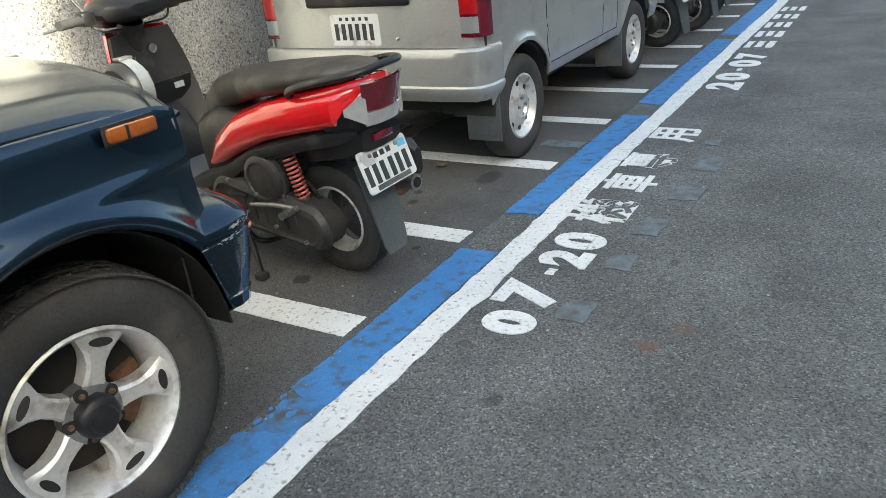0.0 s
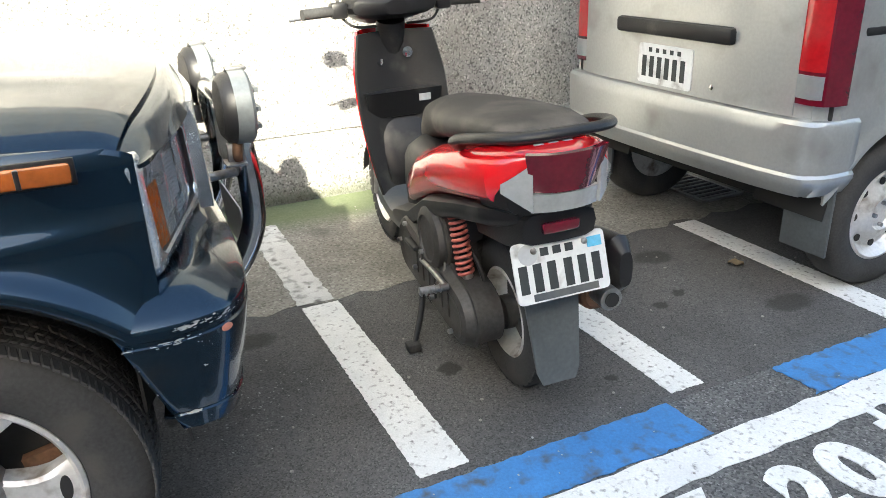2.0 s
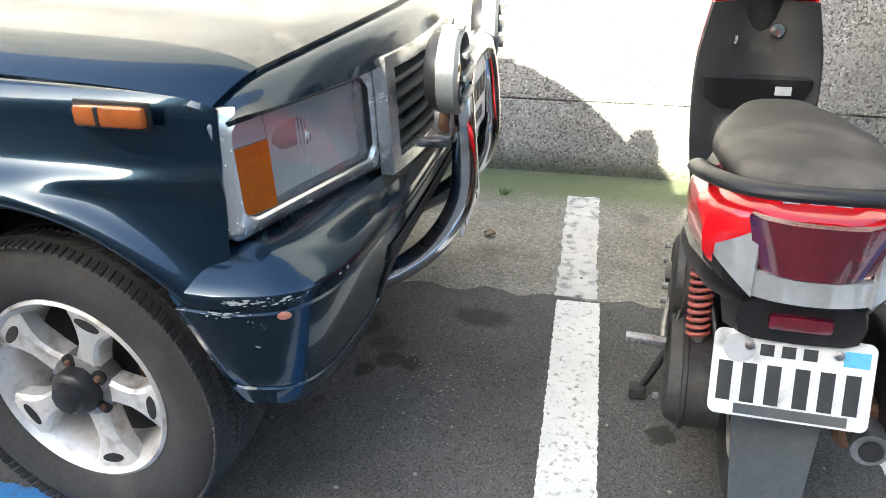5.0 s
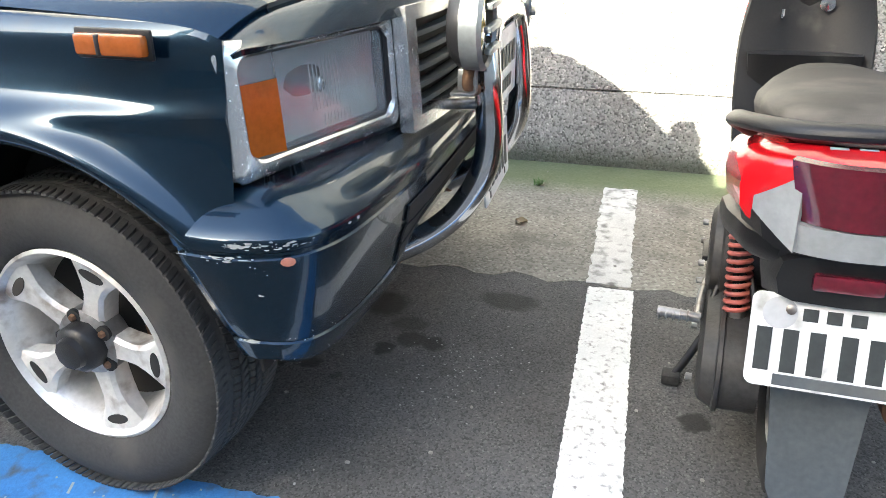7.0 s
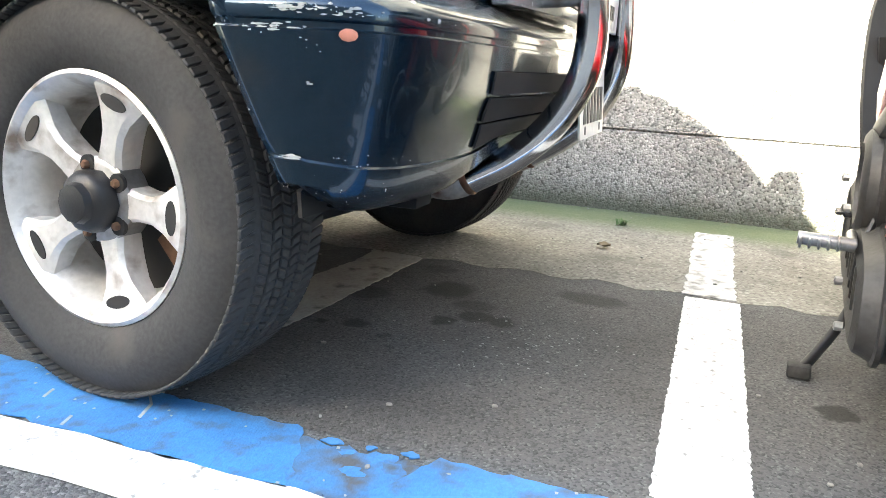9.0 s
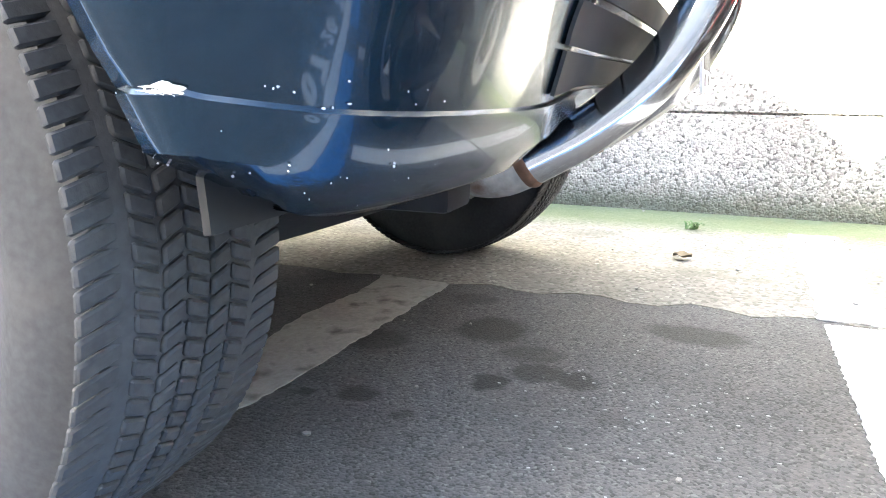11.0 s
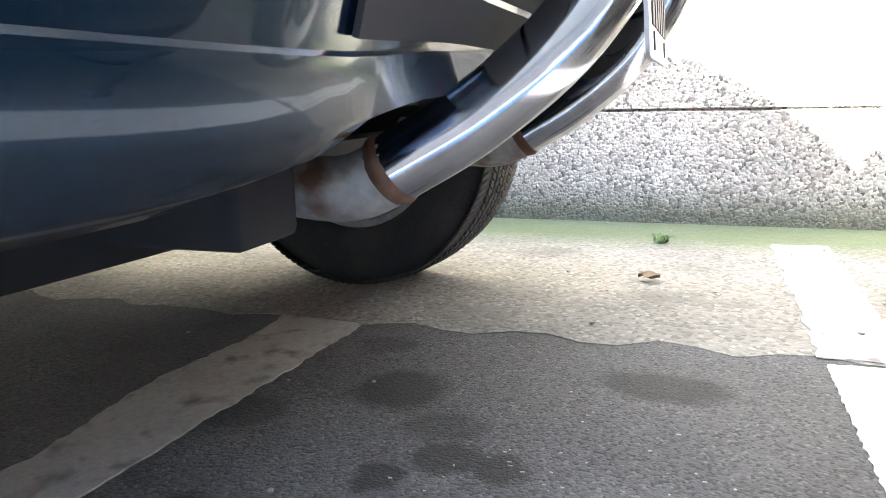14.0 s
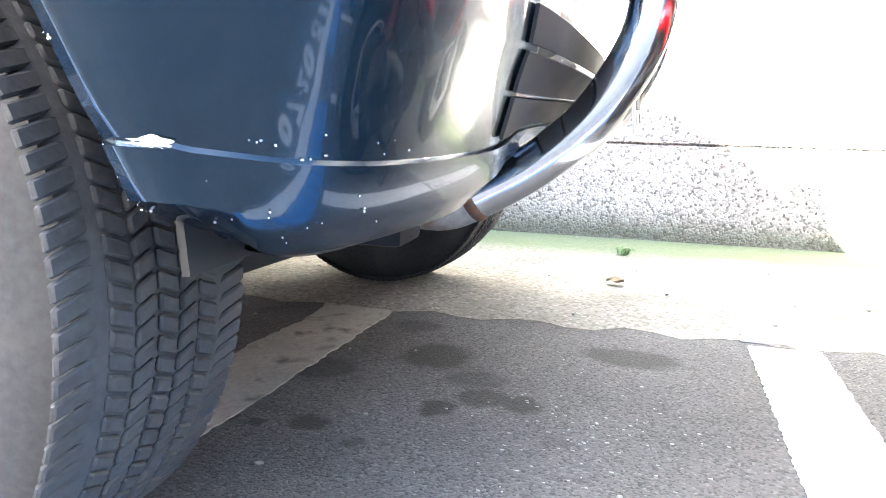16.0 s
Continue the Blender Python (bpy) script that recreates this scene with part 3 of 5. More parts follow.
def leaf(x, y, size, turn, mat, label):
    def at(u, v):
        w = math.sin(math.pi * min(0.98, max(0.02, u))) ** 0.8 * 0.45
        return ((u - 0.5) * size, v * w * size, 0.004 + 0.25 * size * (abs(v) ** 1.5) * 0.6 + 0.1 * size * math.sin(u * 5) ** 2)
    bm = sheet(at, steps(0, 1, 8), steps(-1, 1, 6), 0.0008)
    bmesh.ops.transform(bm, matrix=Matrix.Translation((x, y, 0.006)) @ Matrix.Rotation(turn, 4, 'Z'), verts=bm.verts)
    return lone("dry_leaf", bm, mat, label, "leaf")


leaf(-0.57, 1.47, 0.06, 0.6, DRY_LEAF, "curled yellow dry leaf on the asphalt")
leaf(-1.49, -0.418, 0.05, 1.2, DRY_LEAF, "small curled dry leaf on the concrete strip")
weed = bmesh.new()
for k in range(14):
    a = rng.uniform(0, 6.28)
    l = rng.uniform(0.015, 0.045)
    b = sheet(lambda u, v: (u * l * math.cos(a) - v * 0.005 * (1 - u) * math.sin(a), u * l * math.sin(a) + v * 0.005 * (1 - u) * math.cos(a), 0.006 + 0.02 * math.sin(u * 2.6)),
              steps(0, 1, 3), steps(-1, 1, 2), 0.0005)
    join(weed, b, Matrix.Translation((-1.925 + rng.uniform(-.015, .015), -0.41 + rng.uniform(-.02, .02), 0)))
lone("weed", weed, LEAFY, "tiny green weed growing from the concrete strip", "weed")

# drain grate and pipe near the wall
grate = thing("drain_grate", pose(-1.55, 2.02, 0.006), "grey metal drain grate set in the concrete strip", "drain grate")
part("frame", join(join(box((-0.36, -0.13, 0), (0.36, -0.11, 0.012)), box((-0.36, 0.11, 0), (0.36, 0.13, 0.012))),
                   join(box((-0.36, -0.11, 0), (-0.34, 0.11, 0.012)), box((0.34, -0.11, 0), (0.36, 0.11, 0.012)))), STEEL, grate)
part("backing", box((-0.34, -0.11, 0.0), (0.34, 0.11, 0.001)), DARK, grate)
for k in range(16):
    part("bar", box((-0.335 + k * 0.043, -0.11, 0.001), (-0.318 + k * 0.043, 0.11, 0.011), 0.002), STEEL, grate)
lone("drain_pipe", join(lathe([(0.03, 0), (0.03, 0.12), (0.024, 0.12), (0.024, 0.01)], 18, Matrix.Translation((-2.24, 1.62, 0.06)) @ AXLE, False),
                        lathe([(0.036, 0), (0.036, 0.02)], 18, Matrix.Translation((-2.24, 1.62, 0.06)) @ AXLE)), PIPE,
     "short grey drain pipe sticking out of the wall", "pipe")


# ---- wheels ----
def tyre_bm(R, rim, w, shoulder=0.03, seg=64):
    """A tyre round the local x axis."""
    h = w / 2
    prof = [(rim, -h * 0.72), (rim + 0.012, -h * 0.86), ((R + rim) / 2, -h), (R - shoulder, -h * 0.94), (R - 0.008, -h * 0.80),
            (R, -h * 0.6), (R, h * 0.6), (R - 0.008, h * 0.80), (R - shoulder, h * 0.94), ((R + rim) / 2, h), (rim + 0.012, h * 0.86), (rim, h * 0.72)]
    return lathe(prof, seg, AXLE, False)


def tread_bm(R, w, n, rows, depth=0.008):
    bm = bmesh.new()
    for i in range(n):
        for k, (x0, x1, skew, dr) in enumerate(rows):
            a = 2 * math.pi * (i + (0.5 if k % 2 else 0)) / n
            l = 2 * math.pi * R / n * 0.84
            b = box((x0, -l / 2, R - 0.002 - dr), (x1, l / 2, R + depth - dr), 0.002, seg=1)
            for v in b.verts:
                v.co.y += skew * (v.co.x - x0)
            join(bm, b, Matrix.Rotation(a, 4, 'X'))
    return bm


def bar(bm, text_w, text_h, m, n, rnd):
    """Plain bars in place of letters."""
    for k in range(n):
        x = -text_w / 2 + text_w * k / n
        add_box(bm, (x, -text_h / 2, 0), (x + text_w / n * 0.62, text_h / 2, 0.0012), 0, m)
    return bm


def jeep_wheel(parent, x, y, side, spare_turn=0.3):
    R = 0.322
    steer = radians(-6) if y > -2 else 0
    if y > -2:
        x, y = x + 0.020 * side, y + 0.012
    w = thing_part("wheel", parent, Matrix.Translation((x, y, 0.328)) @ Matrix.Rotation(steer + (0 if side > 0 else math.pi), 4, 'Z') @ Matrix.Rotation(spare_turn, 4, 'X'))
    part("tyre", tyre_bm(R, 0.2, 0.205, 0.035), RUBBER, w)
    part("tread", tread_bm(R, 0.2, 120, [(-0.1, -0.062, 0.25, 0.006), (-0.058, -0.036, -0.4, 0.001), (-0.033, -0.013, 0.4, 0), (-0.010, 0.010, -0.4, 0), (0.013, 0.033, 0.4, 0), (0.036, 0.058, -0.4, 0.001), (0.062, 0.1, 0.25, 0.006)], 0.004), RUBBER, w)
    part("rim", lathe([(0.2, -0.075), (0.187, -0.07), (0.178, 0.03), (0.182, 0.062), (0.203, 0.072), (0.204, 0.082), (0.197, 0.086), (0.186, 0.072), (0.17, 0.03), (0.16, -0.06)], 56, AXLE, False), ALLOY, w, "dirty cast alloy rim")
    part("brake_disc", lathe([(0.02, -0.03), (0.165, -0.03), (0.165, -0.02), (0.02, -0.02)], 40, AXLE), DARK, w, "dark brake disc")
    part("brake_caliper", prism([(0.155 * math.cos(t), 0.155 * math.sin(t)) for t in steps(-0.5, 0.6, 8)] + [(0.09 * math.cos(t), 0.09 * math.sin(t)) for t in steps(0.6, -0.5, 8)], -0.025, 0.0, "x"), RUST, w, "rusty brake caliper")
    for i in range(5):
        a = 2 * math.pi * i / 5
        rings = []
        for r, half, x0, x1 in ((0.052, 0.03, 0.02, 0.060), (0.085, 0.0225, 0.018, 0.065), (0.115, 0.022, 0.02, 0.068), (0.14, 0.031, 0.028, 0.071), (0.165, 0.048, 0.036, 0.073), (0.19, 0.064, 0.04, 0.075)):
            rings.append([(x0, -half, r), (x1 - 0.008, -half, r), (x1, -half * 0.72, r), (x1, half * 0.72, r), (x1 - 0.008, half, r), (x0, half, r)])
        bm = loft(rings)
        bmesh.ops.transform(bm, matrix=Matrix.Rotation(a, 4, 'X'), verts=bm.verts)
        sp = part("spoke", bm, ALLOY, w)
        # dark caps on uncut metal paint the shade in spoke slots and nut pockets
        hole = prism([(0.027 * math.cos(t), 0.166 + 0.0105 * math.sin(t)) for t in steps(0, 2 * math.pi, 18)[:-1]], 0.066, 0.0746, 'x')
        bmesh.ops.transform(hole, matrix=Matrix.Rotation(a, 4, 'X'), verts=hole.verts)
        part("slot_shade", hole, DARK, sp)
        part("nut_pocket_shade", lathe([(0.0, 0.0672), (0.0155, 0.0672), (0.0155, 0.06)], 14, Matrix.Rotation(a + 0.63, 4, 'X') @ Matrix.Translation((0, 0, 0.058)) @ AXLE, False), DARK, w)
        part("wheel_nut", lathe([(0.0075, 0.05), (0.0075, 0.072), (0.005, 0.075)], 6, Matrix.Rotation(a + 0.63, 4, 'X') @ Matrix.Translation((0, 0, 0.058)) @ AXLE), RUST, w)
    part("hub", lathe([(0.07, 0.02), (0.07, 0.06), (0.06, 0.066)], 30, AXLE), STEEL, w, "rust-stained hub")
    part("hub_cap", lathe([(0.052, 0.06), (0.050, 0.088), (0.044, 0.096), (0.034, 0.10), (0.030, 0.112), (0.016, 0.115)], 10, AXLE), BLACK, w, "black locking hub cap")
    # raised writing of the sidewall as plain bars
    bm = bmesh.new()
    for a0, n, hgt in ((0.5, 9, 0.022), (2.2, 8, 0.022), (3.6, 9, 0.022), (5.1, 10, 0.018)):
        for k in range(n):
            a = a0 + k * 0.095
            b = box((0.0975, -0.007, 0.254 - hgt / 2), (0.1015, 0.007, 0.254 + hgt / 2), 0.001, seg=1)
            for v in b.verts:
                v.co.x += 0.25 * (v.co.z - 0.262)
            join(bm, b, Matrix.Rotation(a, 4, 'X'))
    tagged(part("sidewall_mark", bm, RUBBER, w, "raised plain marks on the sidewall"), kind="stuff")
    return w


def thing_part(name, parent, m):
    ob = new(name)
    ob.empty_display_size = 0.1
    ob.parent = parent
    ob.matrix_basis = m
    return ob


# ---- the jeep: x across from its middle, y ahead, world heights ----
JX, HUB_Y = -0.70, -1.03
jeep = thing("jeep", pose(JX, 0, 0), "dark blue jeep with dusty hood and chrome bull bar", "car")


def nose_y(d):
    return -0.655 + 0.165 * (1 - min(1.0, abs(d) / 0.80) ** 2.2)


def side_bottom(y):
    for c in (HUB_Y, HUB_Y - 2.2):
        if abs(y - c) < 0.405:
            return max(0.42, 0.344 + math.sqrt(0.405 ** 2 - (y - c) ** 2))
    if y > HUB_Y:
        return 0.60
    return 0.42


def side_x(y, z):
    x = 0.805 + 0.012 * math.sin((z - 0.42) / 0.52 * math.pi)
    if z > 0.90:
        x -= (z - 0.90) ** 2 * 9
    if y > -0.82:
        x -= 0.022 * ((y + 0.82) / 0.18) ** 2
    for c in (HUB_Y, HUB_Y - 2.2):
        r = math.hypot(y - c, z - 0.344)
        x += 0.042 * math.exp(-((r - 0.425) / 0.03) ** 2) + 0.02 * math.exp(-((r - 0.46) / 0.06) ** 2)
    # crease under the shoulder
    x += 0.008 * math.exp(-((z - 0.80) / 0.018) ** 2)
    return x


def jeep_side(s):
    ys = sorted(set(steps(-0.645, -1.9, 150) + steps(-1.9, -4.05, 90)), reverse=True)

    def at(y, v):
        zb = side_bottom(y)
        z = zb + (0.937 - 0.025 * math.exp(-(-0.645 - y) / 0.045) - zb) * v
        return (s * side_x(y, z), y, z)
    bm = sheet(at, ys, steps(0, 1, 56), 0.012)
    return part("fender" if s > 0 else "fender", bm, TEAL, jeep)


jeep_side(1)
jeep_side(-1)


def hood_front(d):
    return nose_y(d) - 0.036


def hood_z(d, y):
    back = (hood_front(d) - y)
    return 0.962 + 0.055 * (1 - (abs(d) / 0.76) ** 2.5) + 0.045 * min(1, back / 1.1) - 0.03 * math.exp(-back / 0.06) + 0.010 * math.exp(-((abs(d) - 0.50) / 0.04) ** 2) * min(1.0, max(0.0, back / 0.35)) - 0.03 * max(0.0, (abs(d) - 0.655) / 0.11) ** 1.6


def side_top(y):
    return 0.937 - 0.025 * math.exp(-(-0.645 - y) / 0.045)


def shoulder(s, u, v):
    """The rounded top of the fender between hood and side."""
    y = -0.648 - 1.30 * v
    zt = side_top(y)
    zi = hood_z(0.765, min(y, hood_front(0.765))) - 0.006
    xo = side_x(y, zt)
    return (s * (0.771 + (xo - 0.771) * u), y, zi * (1 - u) + zt * u + 0.005 * math.sin(math.pi * u))


part("hood", sheet(lambda d, v: (d, hood_front(d) + (-1.93 - hood_front(d)) * v, hood_z(d, hood_front(d) + (-1.93 - hood_front(d)) * v)),
                   steps(-0.655, 0.655, 44), [x ** 1.6 for x in steps(0, 1, 40)], 0.012), DUSTY, jeep, "dusty bonnet")
# same paint as the dusty top; darker colour here stands for dark reflections
for s in (1, -1):
    part("hood_dark_reflection", sheet(lambda d, v: (s * d, hood_front(d) + (-1.93 - hood_front(d)) * v, hood_z(d, hood_front(d) + (-1.93 - hood_front(d)) * v)),
                            steps(0.655, 0.765, 10), [x ** 1.6 for x in steps(0, 1, 40)], 0.012), TEAL, jeep, "bonnet flank in darker glossy blue for its dark reflection")
for s in (1, -1):
    part("fender_top", sheet(lambda u, v: shoulder(s, u, v), steps(0, 1, 10), [q ** 1.5 for q in steps(0, 1, 44)], 0.01), TEAL, jeep)
# nose panel between hood and lamps
part("nose_panel", sheet(lambda d, v: (d, hood_front(d) - 0.008 + 0.066 * v ** 0.7, (hood_z(d, hood_front(d)) - 0.009) * (1 - v ** 2.2) + 0.898 * v ** 2.2), steps(-0.775, 0.775, 50), steps(0, 1, 10), 0.008), TEAL, jeep)
# backing of the front
part("front_backing", sheet(lambda d, z: (d, nose_y(d) - 0.07, z), steps(-0.76, 0.76, 20), steps(0.42, 0.90, 4), 0.006), DARK, jeep)


def front_patch(d0, d1, z0, z1, out=0.0, thick=0.006, nd=14, nz=6, lean=0.06):
    return sheet(lambda d, z: (d, nose_y(d) + out - lean * (z - 0.72), z), steps(d0, d1, nd), steps(z0, z1, nz), thick)


def front_ring(d0, d1, z0, z1, r, inset):
    """The outline of a rounded opening in the front, as (across, height) pairs."""
    out = []
    for cx, cz, a0 in ((d1 - r, z1 - r, 0), (d0 + r, z1 - r, 90), (d0 + r, z0 + r, 180), (d1 - r, z0 + r, 270)):
        for k in range(7):
            a = radians(a0 + 15 * k)
            out.append((cx + (r - inset) * math.cos(a), cz + (r - inset) * math.sin(a)))
    return out


def surround(s, d0, d1, z0, z1, wide, tall, r=0.02):
    """A rounded chrome frame that follows the curve of the nose."""
    def lay(pts, out):
        return [(s * d, nose_y(d) + out - 0.06 * (z - 0.72), z) for d, z in pts]
    outer = front_ring(d0 - wide, d1 + wide * 0.8, z0 - tall * 1.6, z1 + tall, r * 0.7, 0)
    mid = front_ring(d0 - wide + 0.006, d1 + wide * 0.8 - 0.006, z0 - tall * 1.6 + 0.006, z1 + tall - 0.006, r * 0.7, 0)
    lip = front_ring(d0 - 0.004, d1 + 0.004, z0 - 0.004, z1 + 0.004, r, 0)
    hole = front_ring(d0, d1, z0, z1, r, 0)
    return loft([lay(outer, -0.02), lay(outer, 0.004), lay(mid, 0.012), lay(lip, 0.017), lay(hole, 0.012), lay(hole, -0.03)], cap=False)


def headlamp(s):
    lamp = thing_part("headlamp", jeep, Matrix())
    a, b = (0.405, 0.768)
    z0, z1 = 0.722, 0.886
    dc, zc = (a + b) / 2 - 0.03, (z0 + z1) / 2
    part("reflector", sheet(lambda d, z: (d, nose_y(d) - 0.018 - 0.05 * max(0, 1 - ((abs(d) - dc) / 0.16) ** 2) * (1 - 0.5 * ((z - zc) / 0.065) ** 2) - 0.06 * (z - 0.72), z),
                            steps(s * a, s * b, 18), steps(z0, z1, 8), 0.004), REFLECTOR, lamp)
    part("bulb_cap", lathe([(0.014, 0), (0.014, 0.018), (0.008, 0.024)], 14, Matrix.Translation((s * dc, nose_y(dc) - 0.05, zc)) @ Matrix.Rotation(radians(-90), 4, 'X')), CHROME, lamp)
    part("indicator", front_patch(s * (b - 0.078), s * (b + 0.002), z0 - 0.002, z1 - 0.045, 0.0), AMBER, lamp, "amber corner lens")
    lens = part("lens", join(front_patch(s * (a - 0.002), s * (b - 0.078), z0 - 0.002, z1 + 0.002, 0.0, 0.004), front_patch(s * (b - 0.0775), s * (b + 0.002), z1 - 0.0445, z1 + 0.002, 0.0, 0.004, 6, 2)), FROST, lamp, "clear ribbed glass lens")
    lens.visible_shadow = False
    ribs = bmesh.new()
    for k in range(9):
        for e0, e1, d0 in ((z0 + 0.05, z1 - 0.028, dc - 0.005), (z0 + 0.018, z0 + 0.04, dc - 0.03), (z1 - 0.024, z1 - 0.008, a + 0.03), (z0 + 0.012, z0 + 0.075, b - 0.055)):
            if d0 > b - 0.06 and k > 4:
                continue
            d = s * (d0 + k * 0.0085)
            join(ribs, sheet(lambda u, z: (d + u, nose_y(d) + 0.0035 - 0.06 * (z - 0.72), z), (0, 0.0022), steps(e0, e1, 2), 0.001))
    tagged(part("rib", ribs, GROOVE, lamp, "moulded grooves of the lamp glass"), kind="stuff")
    part("bezel", surround(s, a, b, z0, z1, 0.030, 0.020, 0.03), BEZEL, lamp, "chrome lamp surround with worn edges")
    part("gasket", surround(s, a + 0.004, b - 0.004, z0 + 0.004, z1 - 0.004, 0.005, 0.005, 0.018), BLACK, lamp).matrix_basis = Matrix.Translation((0, -0.004, 0))
    return lamp


headlamp(1)
headlamp(-1)
grille = thing_part("grille", jeep, Matrix())
part("grille_back", front_patch(-0.37, 0.37, 0.69, 0.896, -0.045), DARK, grille)
for k in range(6):
    part("slat", front_patch(-0.365, 0.365, 0.712 + k * 0.034, 0.722 + k * 0.034, 0.0, 0.028, 14, 2), GREY_PLASTIC, grille)
bm = bmesh.new()
for d0, d1, e0, e1 in ((-0.376, 0.376, 0.886, 0.914), (-0.376, 0.376, 0.672, 0.700), (0.335, 0.376, 0.70, 0.886), (-0.376, -0.335, 0.70, 0.886)):
    join(bm, front_patch(d0, d1, e0, e1, 0.011, 0.03, 12, 3))
part("grille_frame", bm, BEZEL, grille, "chrome grille surround")
part("badge", join(join(box((-0.03, -0.012, 0.80), (0.03, 0.0, 0.808)), box((-0.03, -0.012, 0.772), (0.03, 0.0, 0.780))), box((-0.03, -0.012, 0.786), (0.03, 0, 0.794))), CHROME, grille, "plain chrome badge") \
    .matrix_basis = Matrix.Translation((0, nose_y(0) + 0.018, 0))
part("lower_panel", front_patch(-0.77, 0.77, 0.615, 0.70, -0.012, 0.006, 40, 3), TEAL, jeep)

# bumper, swept from one wheel arch round the front to the other
BUMP = [(0.862, -0.735), (0.866, -0.66), (0.858, -0.595), (0.835, -0.545), (0.79, -0.508), (0.72, -0.484), (0.6, -0.468), (0.4, -0.454), (0.2, -0.449), (0, -0.448)]
BUMP = BUMP + [(-x, y) for x, y in BUMP[-2::-1]]
bump_path = [Vector((p.x, p.y, 0)) for p in smooth_path([(x, y, 0) for x, y in BUMP], 5)]
PROFILE = [(-0.125, 0.690), (-0.085, 0.684), (-0.045, 0.664), (-0.02, 0.646), (-0.004, 0.634), (0.0, 0.626), (-0.001, 0.612), (-0.004, 0.609), (-0.004, 0.602), (0.0, 0.599), (-0.004, 0.57), (-0.012, 0.52),
           (-0.016, 0.497), (-0.020, 0.475), (-0.023, 0.46), (-0.030, 0.4405), (-0.027, 0.4375), (-0.033, 0.405), (-0.048, 0.378), (-0.085, 0.362), (-0.17, 0.358)]


def bumper_ring(i):
    p = bump_path[i]
    d = (bump_path[min(i + 1, len(bump_path) - 1)] - bump_path[max(i - 1, 0)]).normalized()
    n = Vector((-d.y, d.x, 0))
    if n.dot(p - Vector((0, -1.2, 0))) < 0:
        n = -n
    ring = []
    front = min(1.0, max(0.0, (p.y + 0.62) / 0.2))
    for o, z in PROFILE:
        mid = 1 / (1 + math.exp((abs(p.x) - 0.40) / 0.05))
        oo = max(o * (1.0 + 0.2 * front + 0.9 * mid), -0.22) if z < 0.5 else o
        zz = z + (0.018 * (1 - front) if z < 0.4 else 0) - (0.02 * front * (1 - mid) if z < 0.45 else 0) + (0.03 * mid if z < 0.4 else 0)
        shift = 0.0
        if abs(p.x) > 0.83 and p.y < -0.6:
            shift = (0.64 - zz) * 0.36
        ring.append((p.x + n.x * oo, p.y + n.y * oo + shift * min(1, max(0, (-0.6 - p.y) / 0.12)), zz))
    return ring


bumper = part("bumper", loft([bumper_ring(i) for i in range(len(bump_path))], cap=False, closed=False), TEAL, jeep, "scraped dark blue bumper")
so = bumper.modifiers.new("thickness", 'SOLIDIFY')
so.thickness = 0.006
so.offset = -1
BUMP_RINGS = [bumper_ring(i) for i in range(len(bump_path))]


def bump_point(i, k, out):
    """A point of the bumper at ring i, between profile points (k may be a fraction), pushed out."""
    r = BUMP_RINGS[i]
    a, b = Vector(r[int(k)]), Vector(r[min(int(k) + 1, len(r) - 1)])
    p = a.lerp(b, k - int(k))
    return p + Vector((0, out, 0))


mid = [i for i, p in enumerate(bump_path) if abs(p.x) < 0.50]
# dark sheets just proud of the face paint the shade of recessed slots
for k0, k1 in ((10.2, 10.92), (11.12, 12.85), (13.1, 14.8)):
    part("bumper_slot_shade", sheet(lambda i, k: bump_point(i, k, 0.002), mid, steps(k0, k1, 3), 0.004), DARK, jeep)
wear = random.Random(9)


def scrape(i0, i1, k0, spread, n, size):
    """Ragged flecks of bare paint along a ridge of the bumper."""
    bm = bmesh.new()
    for q in range(n):
        u = min(len(BUMP_RINGS) - 1.01, i0 + (i1 - i0) * wear.random())
        k = max(0.0, k0 + spread * wear.uniform(-1, 1))
        p = bump_point(int(u), k, 0).lerp(bump_point(int(u) + 1, k, 0), u - int(u)) + Vector((0, 0, wear.gauss(0, 0.0025)))
        along = (bump_point(int(u) + 1, k, 0) - bump_point(int(u), k, 0)).normalized()
        out = (p - Vector((0, -1.2, p.z))).normalized()
        long = wear.uniform(0.001, size) * wear.random()
        high = min(wear.uniform(0.0006, 0.0024), 0.0004 + 0.5 * long)
        bm.faces.new([bm.verts.new(p + out * 0.0012 + along * (long * math.cos(a) * wear.uniform(0.6, 1.2)) + Vector((0, 0, high * math.sin(a) * wear.uniform(0.5, 1.2))))
                      for a in steps(0, 5.5, 7)])
    return tagged(part("scrape", bm, CHALK, bumper, "pale flecks where the paint is scraped off", smooth=False), kind="stuff")


for i0, i1, k0, spread, n, size in ((6, 15, 5.2, 0.3, 46, 0.014), (0, 10, 8.6, 0.15, 34, 0.014), (2, 6.5, 15.3, 0.05, 22, 0.018), (14, 19, 5.3, 0.3, 14, 0.012), (9, 12, 9.6, 0.3, 5, 0.004),
                                    (10, 10.8, 10.7, 0.04, 5, 0.004), (13, 26, 14.8, 0.3, 12, 0.002), (10, 26, 17.3, 0.8, 20, 0.0018), (0.0, 0.1, 11.5, 6.5, 24, 0.003), (24, 30, 5.3, 0.3, 8, 0.01)):
    scrape(i0, i1, k0, spread, n, size)
part("primer_spot", lathe([(0.0, 0), (0.010, 0.0), (0.008, 0.001)], 9, Matrix.Translation((0.8385, -0.546, 0.595)) @ Matrix.Rotation(radians(26), 4, 'Z') @ AXLE @ Matrix.Diagonal((0.8, 1.2, 1, 1))),
     material("primer", (0.42, 0.16, 0.11), 0.7, var=0.2, scale=60), bumper, "chipped spot showing red primer")
